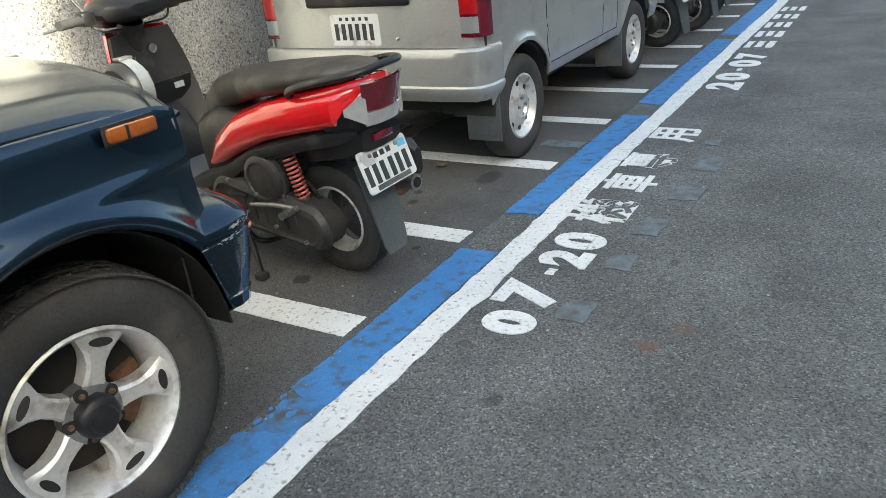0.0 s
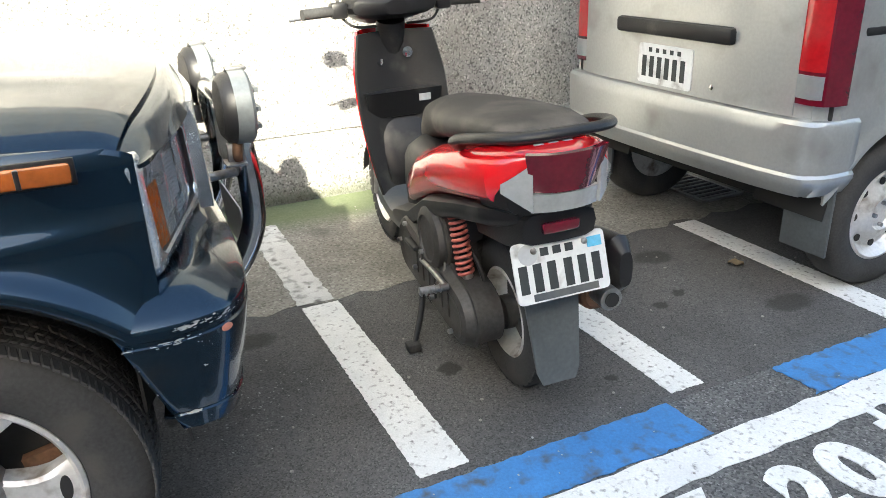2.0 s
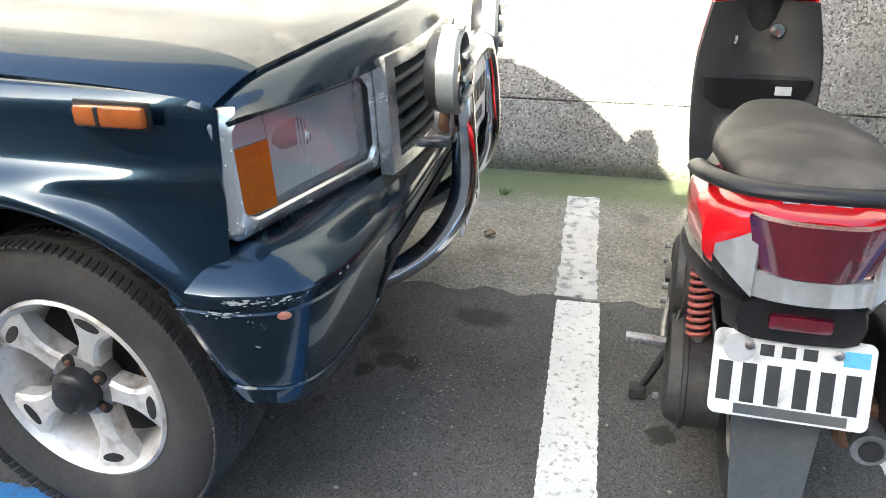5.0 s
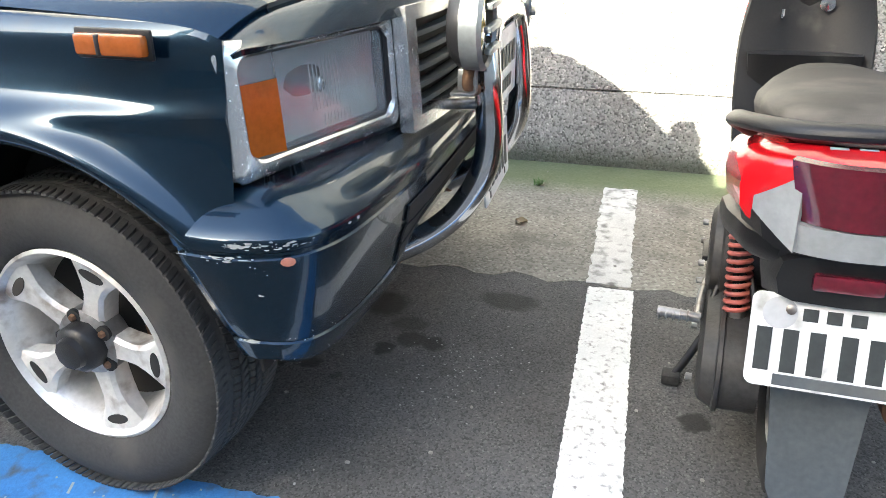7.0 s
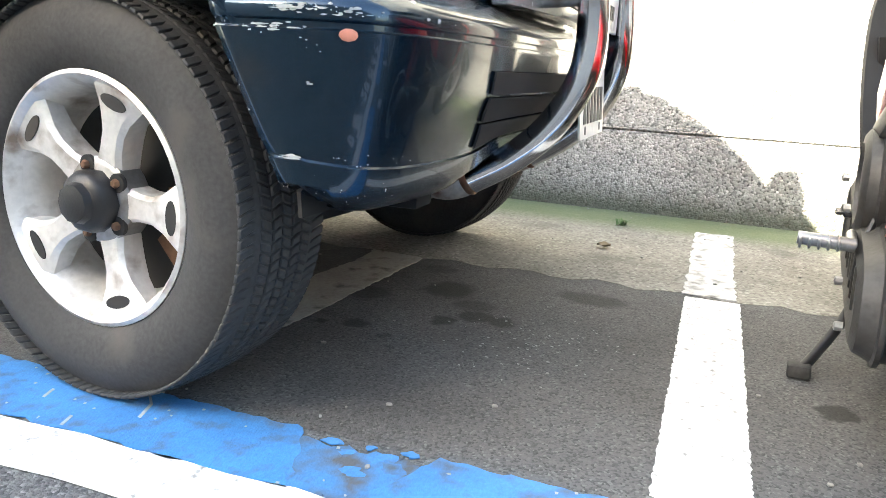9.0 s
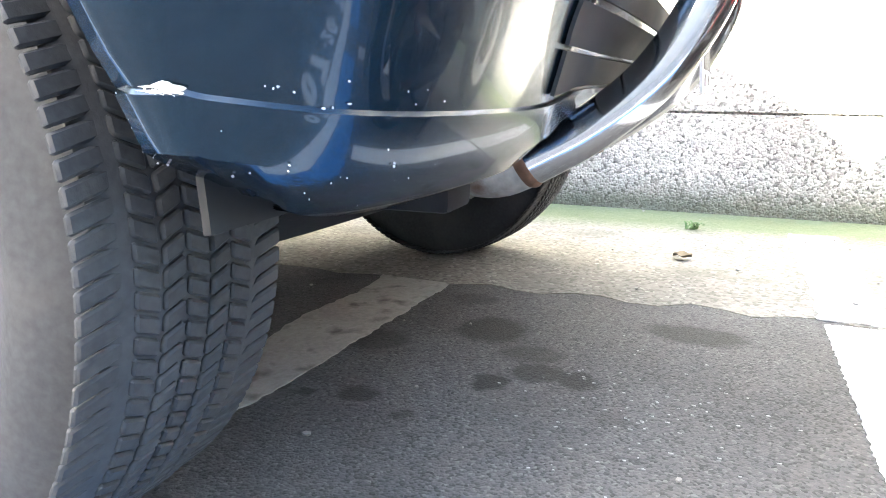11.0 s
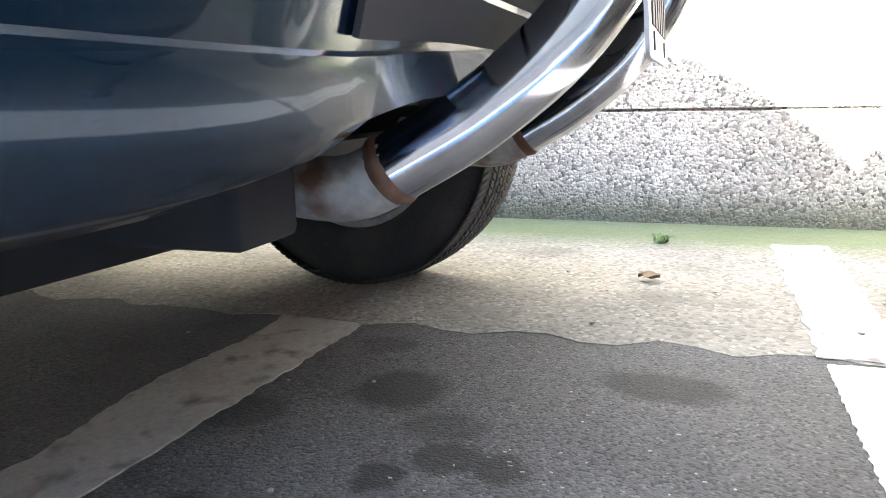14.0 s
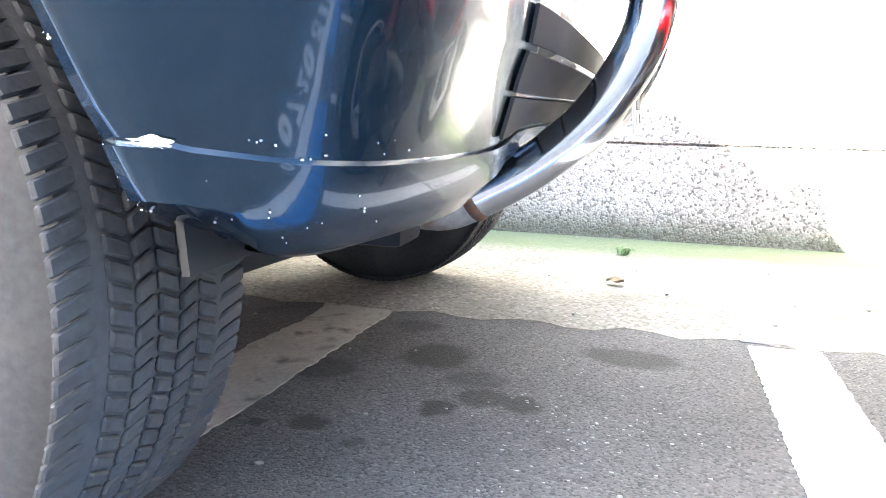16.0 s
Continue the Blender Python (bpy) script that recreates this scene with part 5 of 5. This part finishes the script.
# ---- the scooter: x ahead from the rear axle, y to its left ----
def scooter(m, paint, label, category="scooter", group="", near=True):
    sc = thing("scooter", m, label, category, group)

    def ring(x, zc, hw, hh, n=16, p=2.6, yc=0.0):
        out = []
        for k in range(n):
            a = 2 * math.pi * k / n
            c, s_ = math.cos(a), math.sin(a)
            out.append((x, yc + hw * math.copysign(abs(c) ** (2 / p), c), zc + hh * math.copysign(abs(s_) ** (2 / p), s_)))
        return out
    # wheels
    for name, x, R in (("rear", 0.0, 0.222), ("front", 1.27, 0.215)):
        w = thing_part("wheel", sc, Matrix.Translation((x, 0, R)) @ Matrix.Rotation(radians(90), 4, 'Z'))
        part("tyre", tyre_bm(R, 0.135, 0.115 if name == "rear" else 0.095, 0.03, 40), RUBBER, w)
        part("tread", tread_bm(R, 0.1, 34, [(-0.046, -0.014, 0.6, 0.008), (0.014, 0.046, -0.6, 0.008)], 0.004), RUBBER, w)
        part("rim", lathe([(0.136, -0.04), (0.12, -0.02), (0.12, 0.02), (0.136, 0.04), (0.128, 0.046), (0.112, 0.02), (0.112, -0.02), (0.128, -0.046)], 32, AXLE, False), ALLOY, w)
        for k in range(3):
            part("spoke", loft([[(-0.02, -0.02, 0.03), (0.02, -0.02, 0.03), (0.02, 0.02, 0.03), (-0.02, 0.02, 0.03)], [(-0.015, -0.03, 0.118), (0.015, -0.03, 0.118), (0.015, 0.03, 0.118), (-0.015, 0.03, 0.118)]]), ENGINE, w).matrix_basis = Matrix.Rotation(k * 2.094, 4, 'X')
        part("hub", lathe([(0.05, -0.05), (0.05, 0.05)], 20, AXLE), ENGINE, w)
    # engine and drive on the left side
    def case(grow, y):
        pts = []
        for cx, cz, r, a0, a1 in ((0.43, 0.30, 0.105, -82, 98), (0.0, 0.24, 0.088, 98, 278)):
            for q in steps(radians(a0), radians(a1), 12):
                pts.append((cx + (r + grow) * math.cos(q), y, cz + (r + grow) * math.sin(q)))
        return pts
    part("drive_case", loft([case(0, 0.08), case(0, 0.15), case(0.008, 0.152), case(0.008, 0.160), case(0, 0.163), case(-0.012, 0.188), case(-0.03, 0.196), case(-0.04, 0.190), case(-0.06, 0.190)]), ENGINE, sc, "grimy grey belt drive cover")
    for k in range(6):
        part("case_rib", box((0.05 + 0.055 * k, 0.188, 0.215 + 0.006 * k), (0.062 + 0.055 * k, 0.194, 0.29 + 0.01 * k), 0.002, seg=1), ENGINE, sc)
    part("fan_cover", lathe([(0.098, -0.09), (0.098, -0.012), (0.106, -0.008), (0.106, 0.004), (0.098, 0.008), (0.095, 0.024), (0.085, 0.031), (0.072, 0.033), (0.069, 0.026), (0.02, 0.028)], 32, Matrix.Translation((0.20, 0.165, 0.41)) @ Matrix.Rotation(radians(-90), 4, 'X')), ENGINE, sc, "round grimy air cleaner cover")
    part("engine", loft([ring(0.12, 0.30, 0.10, 0.09), ring(0.2, 0.32, 0.13, 0.12), ring(0.45, 0.31, 0.13, 0.12), ring(0.6, 0.30, 0.09, 0.09)]), ENGINE, sc)
    part("air_box", box((0.06, 0.06, 0.42), (0.30, 0.16, 0.52), 0.025), BLACK, sc)
    bm = bmesh.new()
    for k in range(7):
        add_lathe(bm, [(0.008, 0), (0.008, 0.012), (0.004, 0.014)], 8, Matrix.Translation((0.0 + 0.075 * k, 0.203, 0.20 + 0.02 * k + 0.10 * (k % 2))) @ Matrix.Rotation(radians(-90), 4, 'X'))
    tagged(part("case_bolts", bm, STEEL, sc), kind="stuff")
    part("kick_lever", add_tube(tube([(0.30, 0.185, 0.30), (0.15, 0.20, 0.325), (0.03, 0.205, 0.33)], 0.009, 10), [(0.02, 0.20, 0.33), (0.02, 0.285, 0.335)], 0.011, 10, 1), STEEL, sc, "worn steel kick lever")
    for k in range(5):
        part("pedal_rib", lathe([(0.011, 0), (0.0135, 0.001), (0.0135, 0.004), (0.011, 0.005)], 10, Matrix.Translation((0.02, 0.222 + 0.014 * k, 0.331)) @ Matrix.Rotation(radians(-90), 4, 'X')), STEEL, sc)
    part("oil_pipe", tube([(0.12, 0.17, 0.36), (0.10, 0.185, 0.31), (0.12, 0.19, 0.25)], 0.007, 8), BLACK, sc)
    part("case_bracket", box((-0.02, 0.10, 0.19), (0.03, 0.165, 0.225), 0.008), STEEL, sc)
    # side stand, folded down
    stand = part("side_stand", tube([(0.42, 0.15, 0.17), (0.36, 0.18, 0.11), (0.29, 0.225, 0.05), (0.26, 0.245, 0.03)], 0.011, 10), BLACK, sc)
    part("stand_foot", box((-0.02, -0.022, -0.012), (0.024, 0.022, 0.016), 0.006), RUBBER, stand).matrix_basis = Matrix.Translation((0.255, 0.25, 0.024))
    part("centre_stand", tube([(0.5, 0.12, 0.17), (0.36, 0.12, 0.10), (0.34, -0.12, 0.10), (0.5, -0.12, 0.17)], 0.012, 10), BLACK, sc)
    # shock with spring
    a, b = Vector((0.02, 0.128, 0.19)), Vector((0.085, 0.14, 0.53))
    part("shock", tube([a, a.lerp(b, 0.47)], 0.02, 14, 1), STEEL, sc)
    part("shock_mount", box((-0.022, -0.03, -0.03), (0.022, 0.03, 0.02), 0.006), STEEL, sc).matrix_basis = Matrix.Translation(a)
    part("shock_rod", tube([a.lerp(b, 0.4), b], 0.012, 12, 1), DARK, sc)
    d = (b - a).normalized()
    e1 = d.orthogonal().normalized()
    e2 = d.cross(e1)
    coil = [a.lerp(b, 0.45 + 0.53 * t) + 0.0225 * (math.cos(t * 2 * math.pi * 11) * e1 + math.sin(t * 2 * math.pi * 11) * e2) for t in steps(0, 1, 132)]
    part("spring", tube(coil, 0.0052, 6, 0), RED_SPRING, sc, "faded red coil spring")
    # muffler on the right side
    part("muffler", loft([ring(-0.20, 0.33, 0.045, 0.045, yc=-0.155), ring(-0.19, 0.33, 0.055, 0.055, yc=-0.155), ring(0.25, 0.29, 0.06, 0.06, yc=-0.155), ring(0.3, 0.29, 0.03, 0.03, yc=-0.155)]), RUST, sc, "rusty exhaust silencer")
    part("tailpipe", tube([(-0.16, -0.15, 0.335), (-0.26, -0.15, 0.335)], 0.032, 18, 1), STEEL, sc)
    part("tailpipe_mouth", tube([(-0.262, -0.15, 0.335), (-0.266, -0.15, 0.335)], 0.02, 18, 1), DARK, sc)
    part("heat_shield", loft([ring(-0.24, 0.40, 0.02, 0.05, yc=-0.205), ring(-0.2, 0.40, 0.04, 0.085, yc=-0.205), ring(0.1, 0.36, 0.035, 0.08, yc=-0.21), ring(0.14, 0.36, 0.01, 0.05, yc=-0.21)]), BLACK, sc)
    # rear body
    rear = [(-0.275, 0.74, 0.06, 0.018), (-0.245, 0.72, 0.12, 0.054), (-0.20, 0.695, 0.168, 0.078), (-0.05, 0.668, 0.187, 0.08), (0.15, 0.625, 0.187, 0.082), (0.33, 0.565, 0.18, 0.088), (0.46, 0.495, 0.165, 0.078), (0.57, 0.42, 0.13, 0.025)]
    part("side_cover", loft([ring(x, z, hw, hh, 24, 3.2) for x, z, hw, hh in rear]), paint, sc, "glossy painted rear body")
    lower = [(-0.24, 0.60, 0.10, 0.03), (-0.15, 0.585, 0.15, 0.038), (0.0, 0.56, 0.182, 0.038), (0.25, 0.49, 0.188, 0.045), (0.45, 0.385, 0.18, 0.05), (0.62, 0.34, 0.17, 0.045), (0.70, 0.32, 0.16, 0.03)]
    part("lower_cover", loft([ring(x, z, hw, hh, 20, 3.5) for x, z, hw, hh in lower]), BLACK, sc, "scuffed black lower cover")
    part("seat_box", loft([ring(0.30, 0.50, 0.13, 0.13, 16, 4), ring(0.5, 0.50, 0.14, 0.15, 16, 4), ring(0.60, 0.47, 0.13, 0.14, 16, 4), ring(0.62, 0.45, 0.11, 0.10, 16, 4)]), BLACK, sc)
    seat = [(-0.24, 0.79, 0.06, 0.012), (-0.2, 0.79, 0.115, 0.03), (-0.08, 0.783, 0.142, 0.038), (0.1, 0.76, 0.152, 0.048), (0.25, 0.742, 0.128, 0.056), (0.4, 0.715, 0.098, 0.066), (0.52, 0.675, 0.078, 0.07), (0.60, 0.63, 0.06, 0.055), (0.625, 0.60, 0.04, 0.02)]
    st = part("seat", loft([ring(x, z, hw, hh, 24, 2.8) for x, z, hw, hh in seat]), SEAT, sc, "dusty black vinyl seat")
    bm = bmesh.new()
    for k in range(3):
        add_box(bm, (-0.243, 0.03 - k * 0.038, 0.757), (-0.232, 0.055 - k * 0.038, 0.775), 0.002)
    part("seat_mark", bm, LETTER, st, "pale plain bars in place of a maker's mark").matrix_basis = Matrix.Translation((-0.0, 0, 0.0))
    # grab rail
    part("grab_rail", tube([(-0.01, 0.150, 0.735), (-0.04, 0.178, 0.758), (-0.10, 0.182, 0.778), (-0.20, 0.165, 0.798), (-0.29, 0.105, 0.812), (-0.318, 0.0, 0.818), (-0.29, -0.105, 0.812), (-0.20, -0.165, 0.798), (-0.10, -0.182, 0.778), (-0.04, -0.178, 0.758), (-0.01, -0.150, 0.735)], 0.0125, 12, 6, None, 1.4), BLACK, sc, "black grab rail round the tail")
    # tail lamp
    lamp = thing_part("tail_lamp", sc, Matrix())

    def tail(y, z):
        return -0.306 + 0.10 * (abs(y) / 0.17) ** 2.4 - 0.2 * (z - 0.66)
    part("stop_lens", sheet(lambda y, z: (tail(y, z) - 0.006, y * (0.8 + 0.2 * (z - 0.676) / 0.096), z), steps(-0.108, 0.108, 14), steps(0.676, 0.772, 6), 0.012), DARK_RED_LENS, lamp, "dark red stop lamp lens")
    part("clear_strip", sheet(lambda y, z: (tail(y, z) - 0.004, y, z), steps(-0.088, 0.088, 14), steps(0.626, 0.673, 4), 0.012), LENS, lamp, "clear lower lens")
    for s in (1, -1):
        ln_ = part("indicator_lens", sheet(lambda y, q: (tail(y, 0.69) - 0.006, s * y, (0.628 + 0.75 * (y - 0.086)) * (1 - q) + (0.752 - 0.9 * (y - 0.086)) * q), steps(0.088, 0.148, 10), steps(0, 1, 6), 0.01), LENS, lamp, "clear indicator lens")
    part("lamp_seat", loft([ring(-0.25, 0.662, 0.135, 0.06, 16, 3), ring(-0.15, 0.655, 0.165, 0.065, 16, 3)]), BLACK, lamp)
    part("reflector", box((-0.272, -0.05, 0.558), (-0.255, 0.05, 0.586), 0.006), DARK_RED_LENS, sc, "dark red rear reflector")
    part("tail_bracket", loft([ring(-0.26, 0.57, 0.10, 0.04, 12, 4), ring(-0.18, 0.555, 0.12, 0.06, 12, 4), ring(0.02, 0.52, 0.11, 0.06, 12, 4)]), BLACK, sc)
    plate_ = part("number_plate", prism(round_rect(0.255, 0.152, 0.014), -0.003, 0.003, 'x'), PLATE, sc, "white number plate, plain bars for its number")
    plate_.matrix_basis = Matrix.Translation((-0.266, -0.0, 0.464)) @ Matrix.Rotation(radians(18), 4, 'Y')
    bm = bmesh.new()
    for k in range(6):
        y = 0.116 - k * 0.039 - (0.006 if k > 2 else 0)
        part("plate_bar", box((-0.0045, y - 0.023, -0.05), (-0.002, y, 0.02)), INK, plate_)
    for k in range(3):
        part("plate_bar", box((-0.0045, 0.03 - k * 0.034, 0.036), (-0.002, 0.052 - k * 0.034, 0.056)), INK, plate_)
    for y in (0.07, -0.07):
        add_lathe(bm, [(0.008, 0), (0.008, 0.006), (0.003, 0.008)], 10, Matrix.Translation((-0.002, y, 0.052)) @ Matrix.Rotation(radians(-90), 4, 'Y'))
    tagged(part("plate_screws", bm, STEEL, plate_), kind="stuff")
    part("tax_sticker", box((-0.0042, -0.118, 0.034), (-0.002, -0.078, 0.06)), STICKER, plate_)
    part("mud_flap", loft([[(-0.19, 0.085, 0.47), (-0.182, 0.085, 0.47), (-0.182, -0.085, 0.47), (-0.19, -0.085, 0.47)],
                           [(-0.222, 0.075, 0.33), (-0.212, 0.075, 0.33), (-0.212, -0.075, 0.33), (-0.222, -0.075, 0.33)],
                           [(-0.252, 0.062, 0.16), (-0.244, 0.062, 0.16), (-0.244, -0.062, 0.16), (-0.252, -0.062, 0.16)],
                           [(-0.258, 0.048, 0.125), (-0.25, 0.048, 0.125), (-0.25, -0.048, 0.125), (-0.258, -0.048, 0.125)]]), GREY_PLASTIC, sc, "grey plastic rear mud flap")
    if near:
        part("plate_tape", box((-0.0046, -0.095, -0.072), (-0.002, 0.085, -0.054), 0.001, seg=1), GREY_PLASTIC, plate_, "grimy grey strip along the plate's foot")
        for y, z, r in ((0.085, 0.045, 0.026),):
            part("seal_mark", lathe([(0.0, 0.0), (r, 0.0), (r * 0.9, 0.0006)], 18, Matrix.Translation((-0.0034, y, z)) @ Matrix.Rotation(radians(-90), 4, 'Y')), LETTER, plate_, "pale round mark on the plate")
        part("cable", tube([(0.10, 0.12, 0.44), (0.02, 0.10, 0.36), (0.0, 0.09, 0.24), (0.05, 0.10, 0.13)], 0.007, 8), BLACK, sc, "black breather hose")
        part("cable", tube([(0.24, 0.13, 0.40), (0.10, 0.15, 0.30), (0.02, 0.13, 0.20), (0.0, 0.12, 0.14)], 0.005, 8), BLACK, sc)
        part("brake_arm", join(box((-0.012, 0.075, 0.15), (0.012, 0.09, 0.22), 0.004), tube([(0.0, 0.085, 0.16), (0.2, 0.10, 0.15), (0.42, 0.10, 0.17)], 0.005, 8)), STEEL, sc, "rusty brake arm and rod")
    # floor and leg shield
    part("floorboard", loft([ring(0.58, 0.315, 0.165, 0.035, 16, 5), ring(0.75, 0.30, 0.16, 0.03, 16, 5), ring(0.93, 0.32, 0.15, 0.04, 16, 5)]), GREY_PLASTIC, sc)

    def shield(u, v, off=0.0):
        # v from the foot to the top, u across
        x = 0.90 + 0.20 * v ** 0.75 + off - 0.02 * v * v
        hw = 0.145 + 0.035 * math.sin(v * 2.6) - 0.03 * max(0, v - 0.75) * 2
        return (x - 0.055 * abs(u) ** 2.2, u * hw, 0.31 + 0.60 * v)
    part("leg_shield", sheet(lambda u, v: shield(u, v), steps(-1, 1, 14), steps(0, 1, 18), 0.012), BLACK, sc, "scuffed black leg shield")
    part("front_cover", sheet(lambda u, v: (shield(u, v)[0] + 0.03 + 0.09 * (1 - u * u), shield(u, v)[1] * 0.985, shield(u, v)[2] + 0.01), steps(-1, 1, 14), steps(0.12, 1, 14), 0.01), paint, sc, "glossy painted front cover")
    part("glove_box", loft([[(0.985, -0.14, 0.60), (0.985, 0.14, 0.60), (1.06, 0.15, 0.58), (1.06, -0.15, 0.58)], [(0.955, -0.15, 0.70), (0.955, 0.15, 0.70), (1.06, 0.155, 0.70), (1.06, -0.155, 0.70)]]), BLACK, sc, "open black pocket")
    part("knee_panel", loft([ring(0.90, 0.36, 0.10, 0.05, 16, 4), ring(0.97, 0.46, 0.115, 0.10, 16, 4), ring(1.03, 0.54, 0.12, 0.10, 16, 4)]), BLACK, sc)
    part("lock_plate", lathe([(0.02, 0), (0.02, 0.01), (0.008, 0.012)], 16, Matrix.Translation((1.035, -0.045, 0.83)) @ Matrix.Rotation(radians(-90), 4, 'Y')), CHROME, sc)
    part("bag_hook", tube([(1.05, 0.07, 0.80), (1.0, 0.07, 0.795), (0.995, 0.07, 0.82)], 0.006, 8), CHROME, sc)
    part("pocket_label", box((0.950, -0.10, 0.655), (0.956, -0.055, 0.68)), LETTER, sc)
    part("front_fender", sheet(lambda a, y: (1.27 + 0.245 * math.cos(a), y * 0.065, 0.215 + 0.245 * math.sin(a) - 0.03 * y * y), steps(0.3, 2.6, 16), steps(-1, 1, 6), 0.006), BLACK, sc)
    for s in (1, -1):
        part("fork", tube([(1.27, s * 0.065, 0.215), (1.20, s * 0.06, 0.5)], 0.018, 10, 1), STEEL, sc)
        part("footrest", box((0.30, s * 0.19 - 0.02, 0.33), (0.40, s * 0.19 + 0.02, 0.345), 0.005), BLACK, sc)
    # head with handlebar
    part("steering_column", tube([(1.12, 0, 0.78), (1.07, 0, 0.95)], 0.055, 16, 1), BLACK, sc)
    part("handlebar_cover", loft([ring(0.96, 1.00, 0.05, 0.025, 16, 2.6), ring(0.99, 1.005, 0.16, 0.045, 16, 2.4), ring(1.06, 1.01, 0.19, 0.06, 16, 2.4), ring(1.14, 1.0, 0.15, 0.07, 16, 2.4), ring(1.2, 0.98, 0.07, 0.05, 16, 2.4)]), BLACK, sc, "black handlebar cover")
    part("head_cover", loft([ring(1.08, 1.035, 0.13, 0.03, 12), ring(1.16, 1.02, 0.13, 0.05, 12), ring(1.23, 0.98, 0.06, 0.04, 12)]), paint, sc)
    for s in (1, -1):
        g = part("grip", tube([(1.04, s * 0.21, 1.0), (1.0, s * 0.34, 1.0)], 0.019, 14, 1), RUBBER, sc)
        part("switch_box", box((-0.03, -0.03, -0.028), (0.03, 0.03, 0.028), 0.01), BLACK, sc).matrix_basis = Matrix.Translation((1.045, s * 0.20, 1.0))
        part("brake_lever", tube([(1.08, s * 0.19, 0.995), (1.09, s * 0.27, 0.985), (1.055, s * 0.38, 0.98)], 0.006, 8), STEEL, sc)
        part("cable", tube([(1.06, s * 0.2, 0.985), (1.03, s * 0.15, 0.94), (1.06, s * 0.06, 0.93)], 0.005, 8), BLACK, sc)
        stem = part("mirror_stem", tube([(1.06, s * 0.19, 1.02), (1.10, s * 0.22, 1.10), (1.09, s * 0.29, 1.18)], 0.006, 8), BLACK, sc)
        part("mirror", loft([ring(1.05, 1.195, 0.035, 0.02, 14, yc=s * 0.32), ring(1.065, 1.195, 0.06, 0.04, 14, yc=s * 0.32), ring(1.09, 1.195, 0.05, 0.032, 14, yc=s * 0.32), ring(1.10, 1.195, 0.02, 0.015, 14, yc=s * 0.32)]), BLACK, sc)
    return sc


SC = Matrix.Translation((-0.30, 0.325, 0)) @ Matrix.Rotation(radians(174.5), 4, 'Z') @ Matrix.Rotation(radians(-2.0), 4, 'X')
scooter(SC, RED, "red and black motor scooter standing between two bay stripes")
scooter(Matrix.Translation((-0.36, 4.75, 0)) @ Matrix.Rotation(radians(168), 4, 'Z') @ Matrix.Rotation(radians(-4), 4, 'X'), SCOOTER_SILVER, "silver scooter parked across the bays beyond the van", near=False)
scooter(Matrix.Translation((-0.30, 5.5, 0)) @ Matrix.Rotation(radians(172), 4, 'Z') @ Matrix.Rotation(radians(-4), 4, 'X'), CAR_WHITE, "white scooter parked across the bays beyond the van", near=False)
scooter(Matrix.Translation((-0.34, 6.2, 0)) @ Matrix.Rotation(radians(170), 4, 'Z') @ Matrix.Rotation(radians(-4), 4, 'X'), BLACK, "dark scooter parked in the far bays", near=False)


def far_car(y, paint, label, stripe=None):
    car = thing("car", pose(-0.98, y, 0), label, "car")
    prof = [(0.0, 0.30), (-0.02, 0.55), (0.05, 0.88), (0.5, 0.93), (0.95, 1.38), (2.3, 1.42), (2.9, 0.96), (3.9, 0.86), (4.15, 0.6), (4.15, 0.3)]
    rings = []
    for d, k in ((-0.80, 0.96), (-0.82, 1.0), (0.82, 1.0), (0.80, 0.96)):
        rings.append([(d * (0.82 if z > 1.2 else 1.0), yy, z * k if z > 0.4 else z) for yy, z in prof])
    part("body", loft(rings), paint, car)
    for s in (1, -1):
        part("side_window", prism([(0.75, 0.97), (1.05, 1.32), (2.2, 1.34), (2.62, 0.98)], -0.003, 0.003, 'x'), PANE, car).matrix_basis = Matrix.Translation((s * 0.775, 0, 0))
        part("tail_lamp", box((-0.1, -0.03, 0.66), (0.1, 0.03, 0.80), 0.015), RED_LENS, car).matrix_basis = Matrix.Translation((s * 0.68, 0.0, 0))
        for c in (0.75, 3.3):
            w = thing_part("wheel", car, Matrix.Translation((s * 0.75, c, 0.30)))
            part("tyre", tyre_bm(0.30, 0.19, 0.18, 0.03, 36), RUBBER, w)
            part("rim", lathe([(0.19, -0.08), (0.17, 0.0), (0.15, 0.03), (0.05, 0.06), (0.0, 0.06)] if s > 0 else [(0.19, 0.08), (0.17, 0.0), (0.15, -0.03), (0.05, -0.06), (0.0, -0.06)], 30, AXLE, False), ALLOY, w)
            part("arch", lathe([(0.34, -0.02), (0.34, 0.02)], 36, Matrix.Translation((s * 0.81, c, 0.30)) @ AXLE), DARK, car)
    part("bumper", box((-0.80, -0.08, 0.35), (0.80, 0.06, 0.58), 0.04), paint if not stripe else CHROME, car)
    if stripe:
        part("stripe", box((-0.6, -0.035, 0.74), (0.6, 0.02, 0.80), 0.006), stripe, car)
    part("rear_window", prism([(-0.55, 0.0), (0.55, 0.0), (0.48, 0.36), (-0.48, 0.36)], -0.004, 0.004, 'y'), PANE, car).matrix_basis = Matrix.Translation((0, 0.55, 0.98)) @ Matrix.Rotation(radians(-44), 4, 'X')
    return car


far_car(6.95, CAR_WHITE, "white saloon car with a red rear panel in the far bays", CAR_ORANGE)
far_car(11.6, CAR_DARK, "dark purple car parked far along the wall")
far_car(16.3, CAR_WHITE, "white car parked far along the wall")
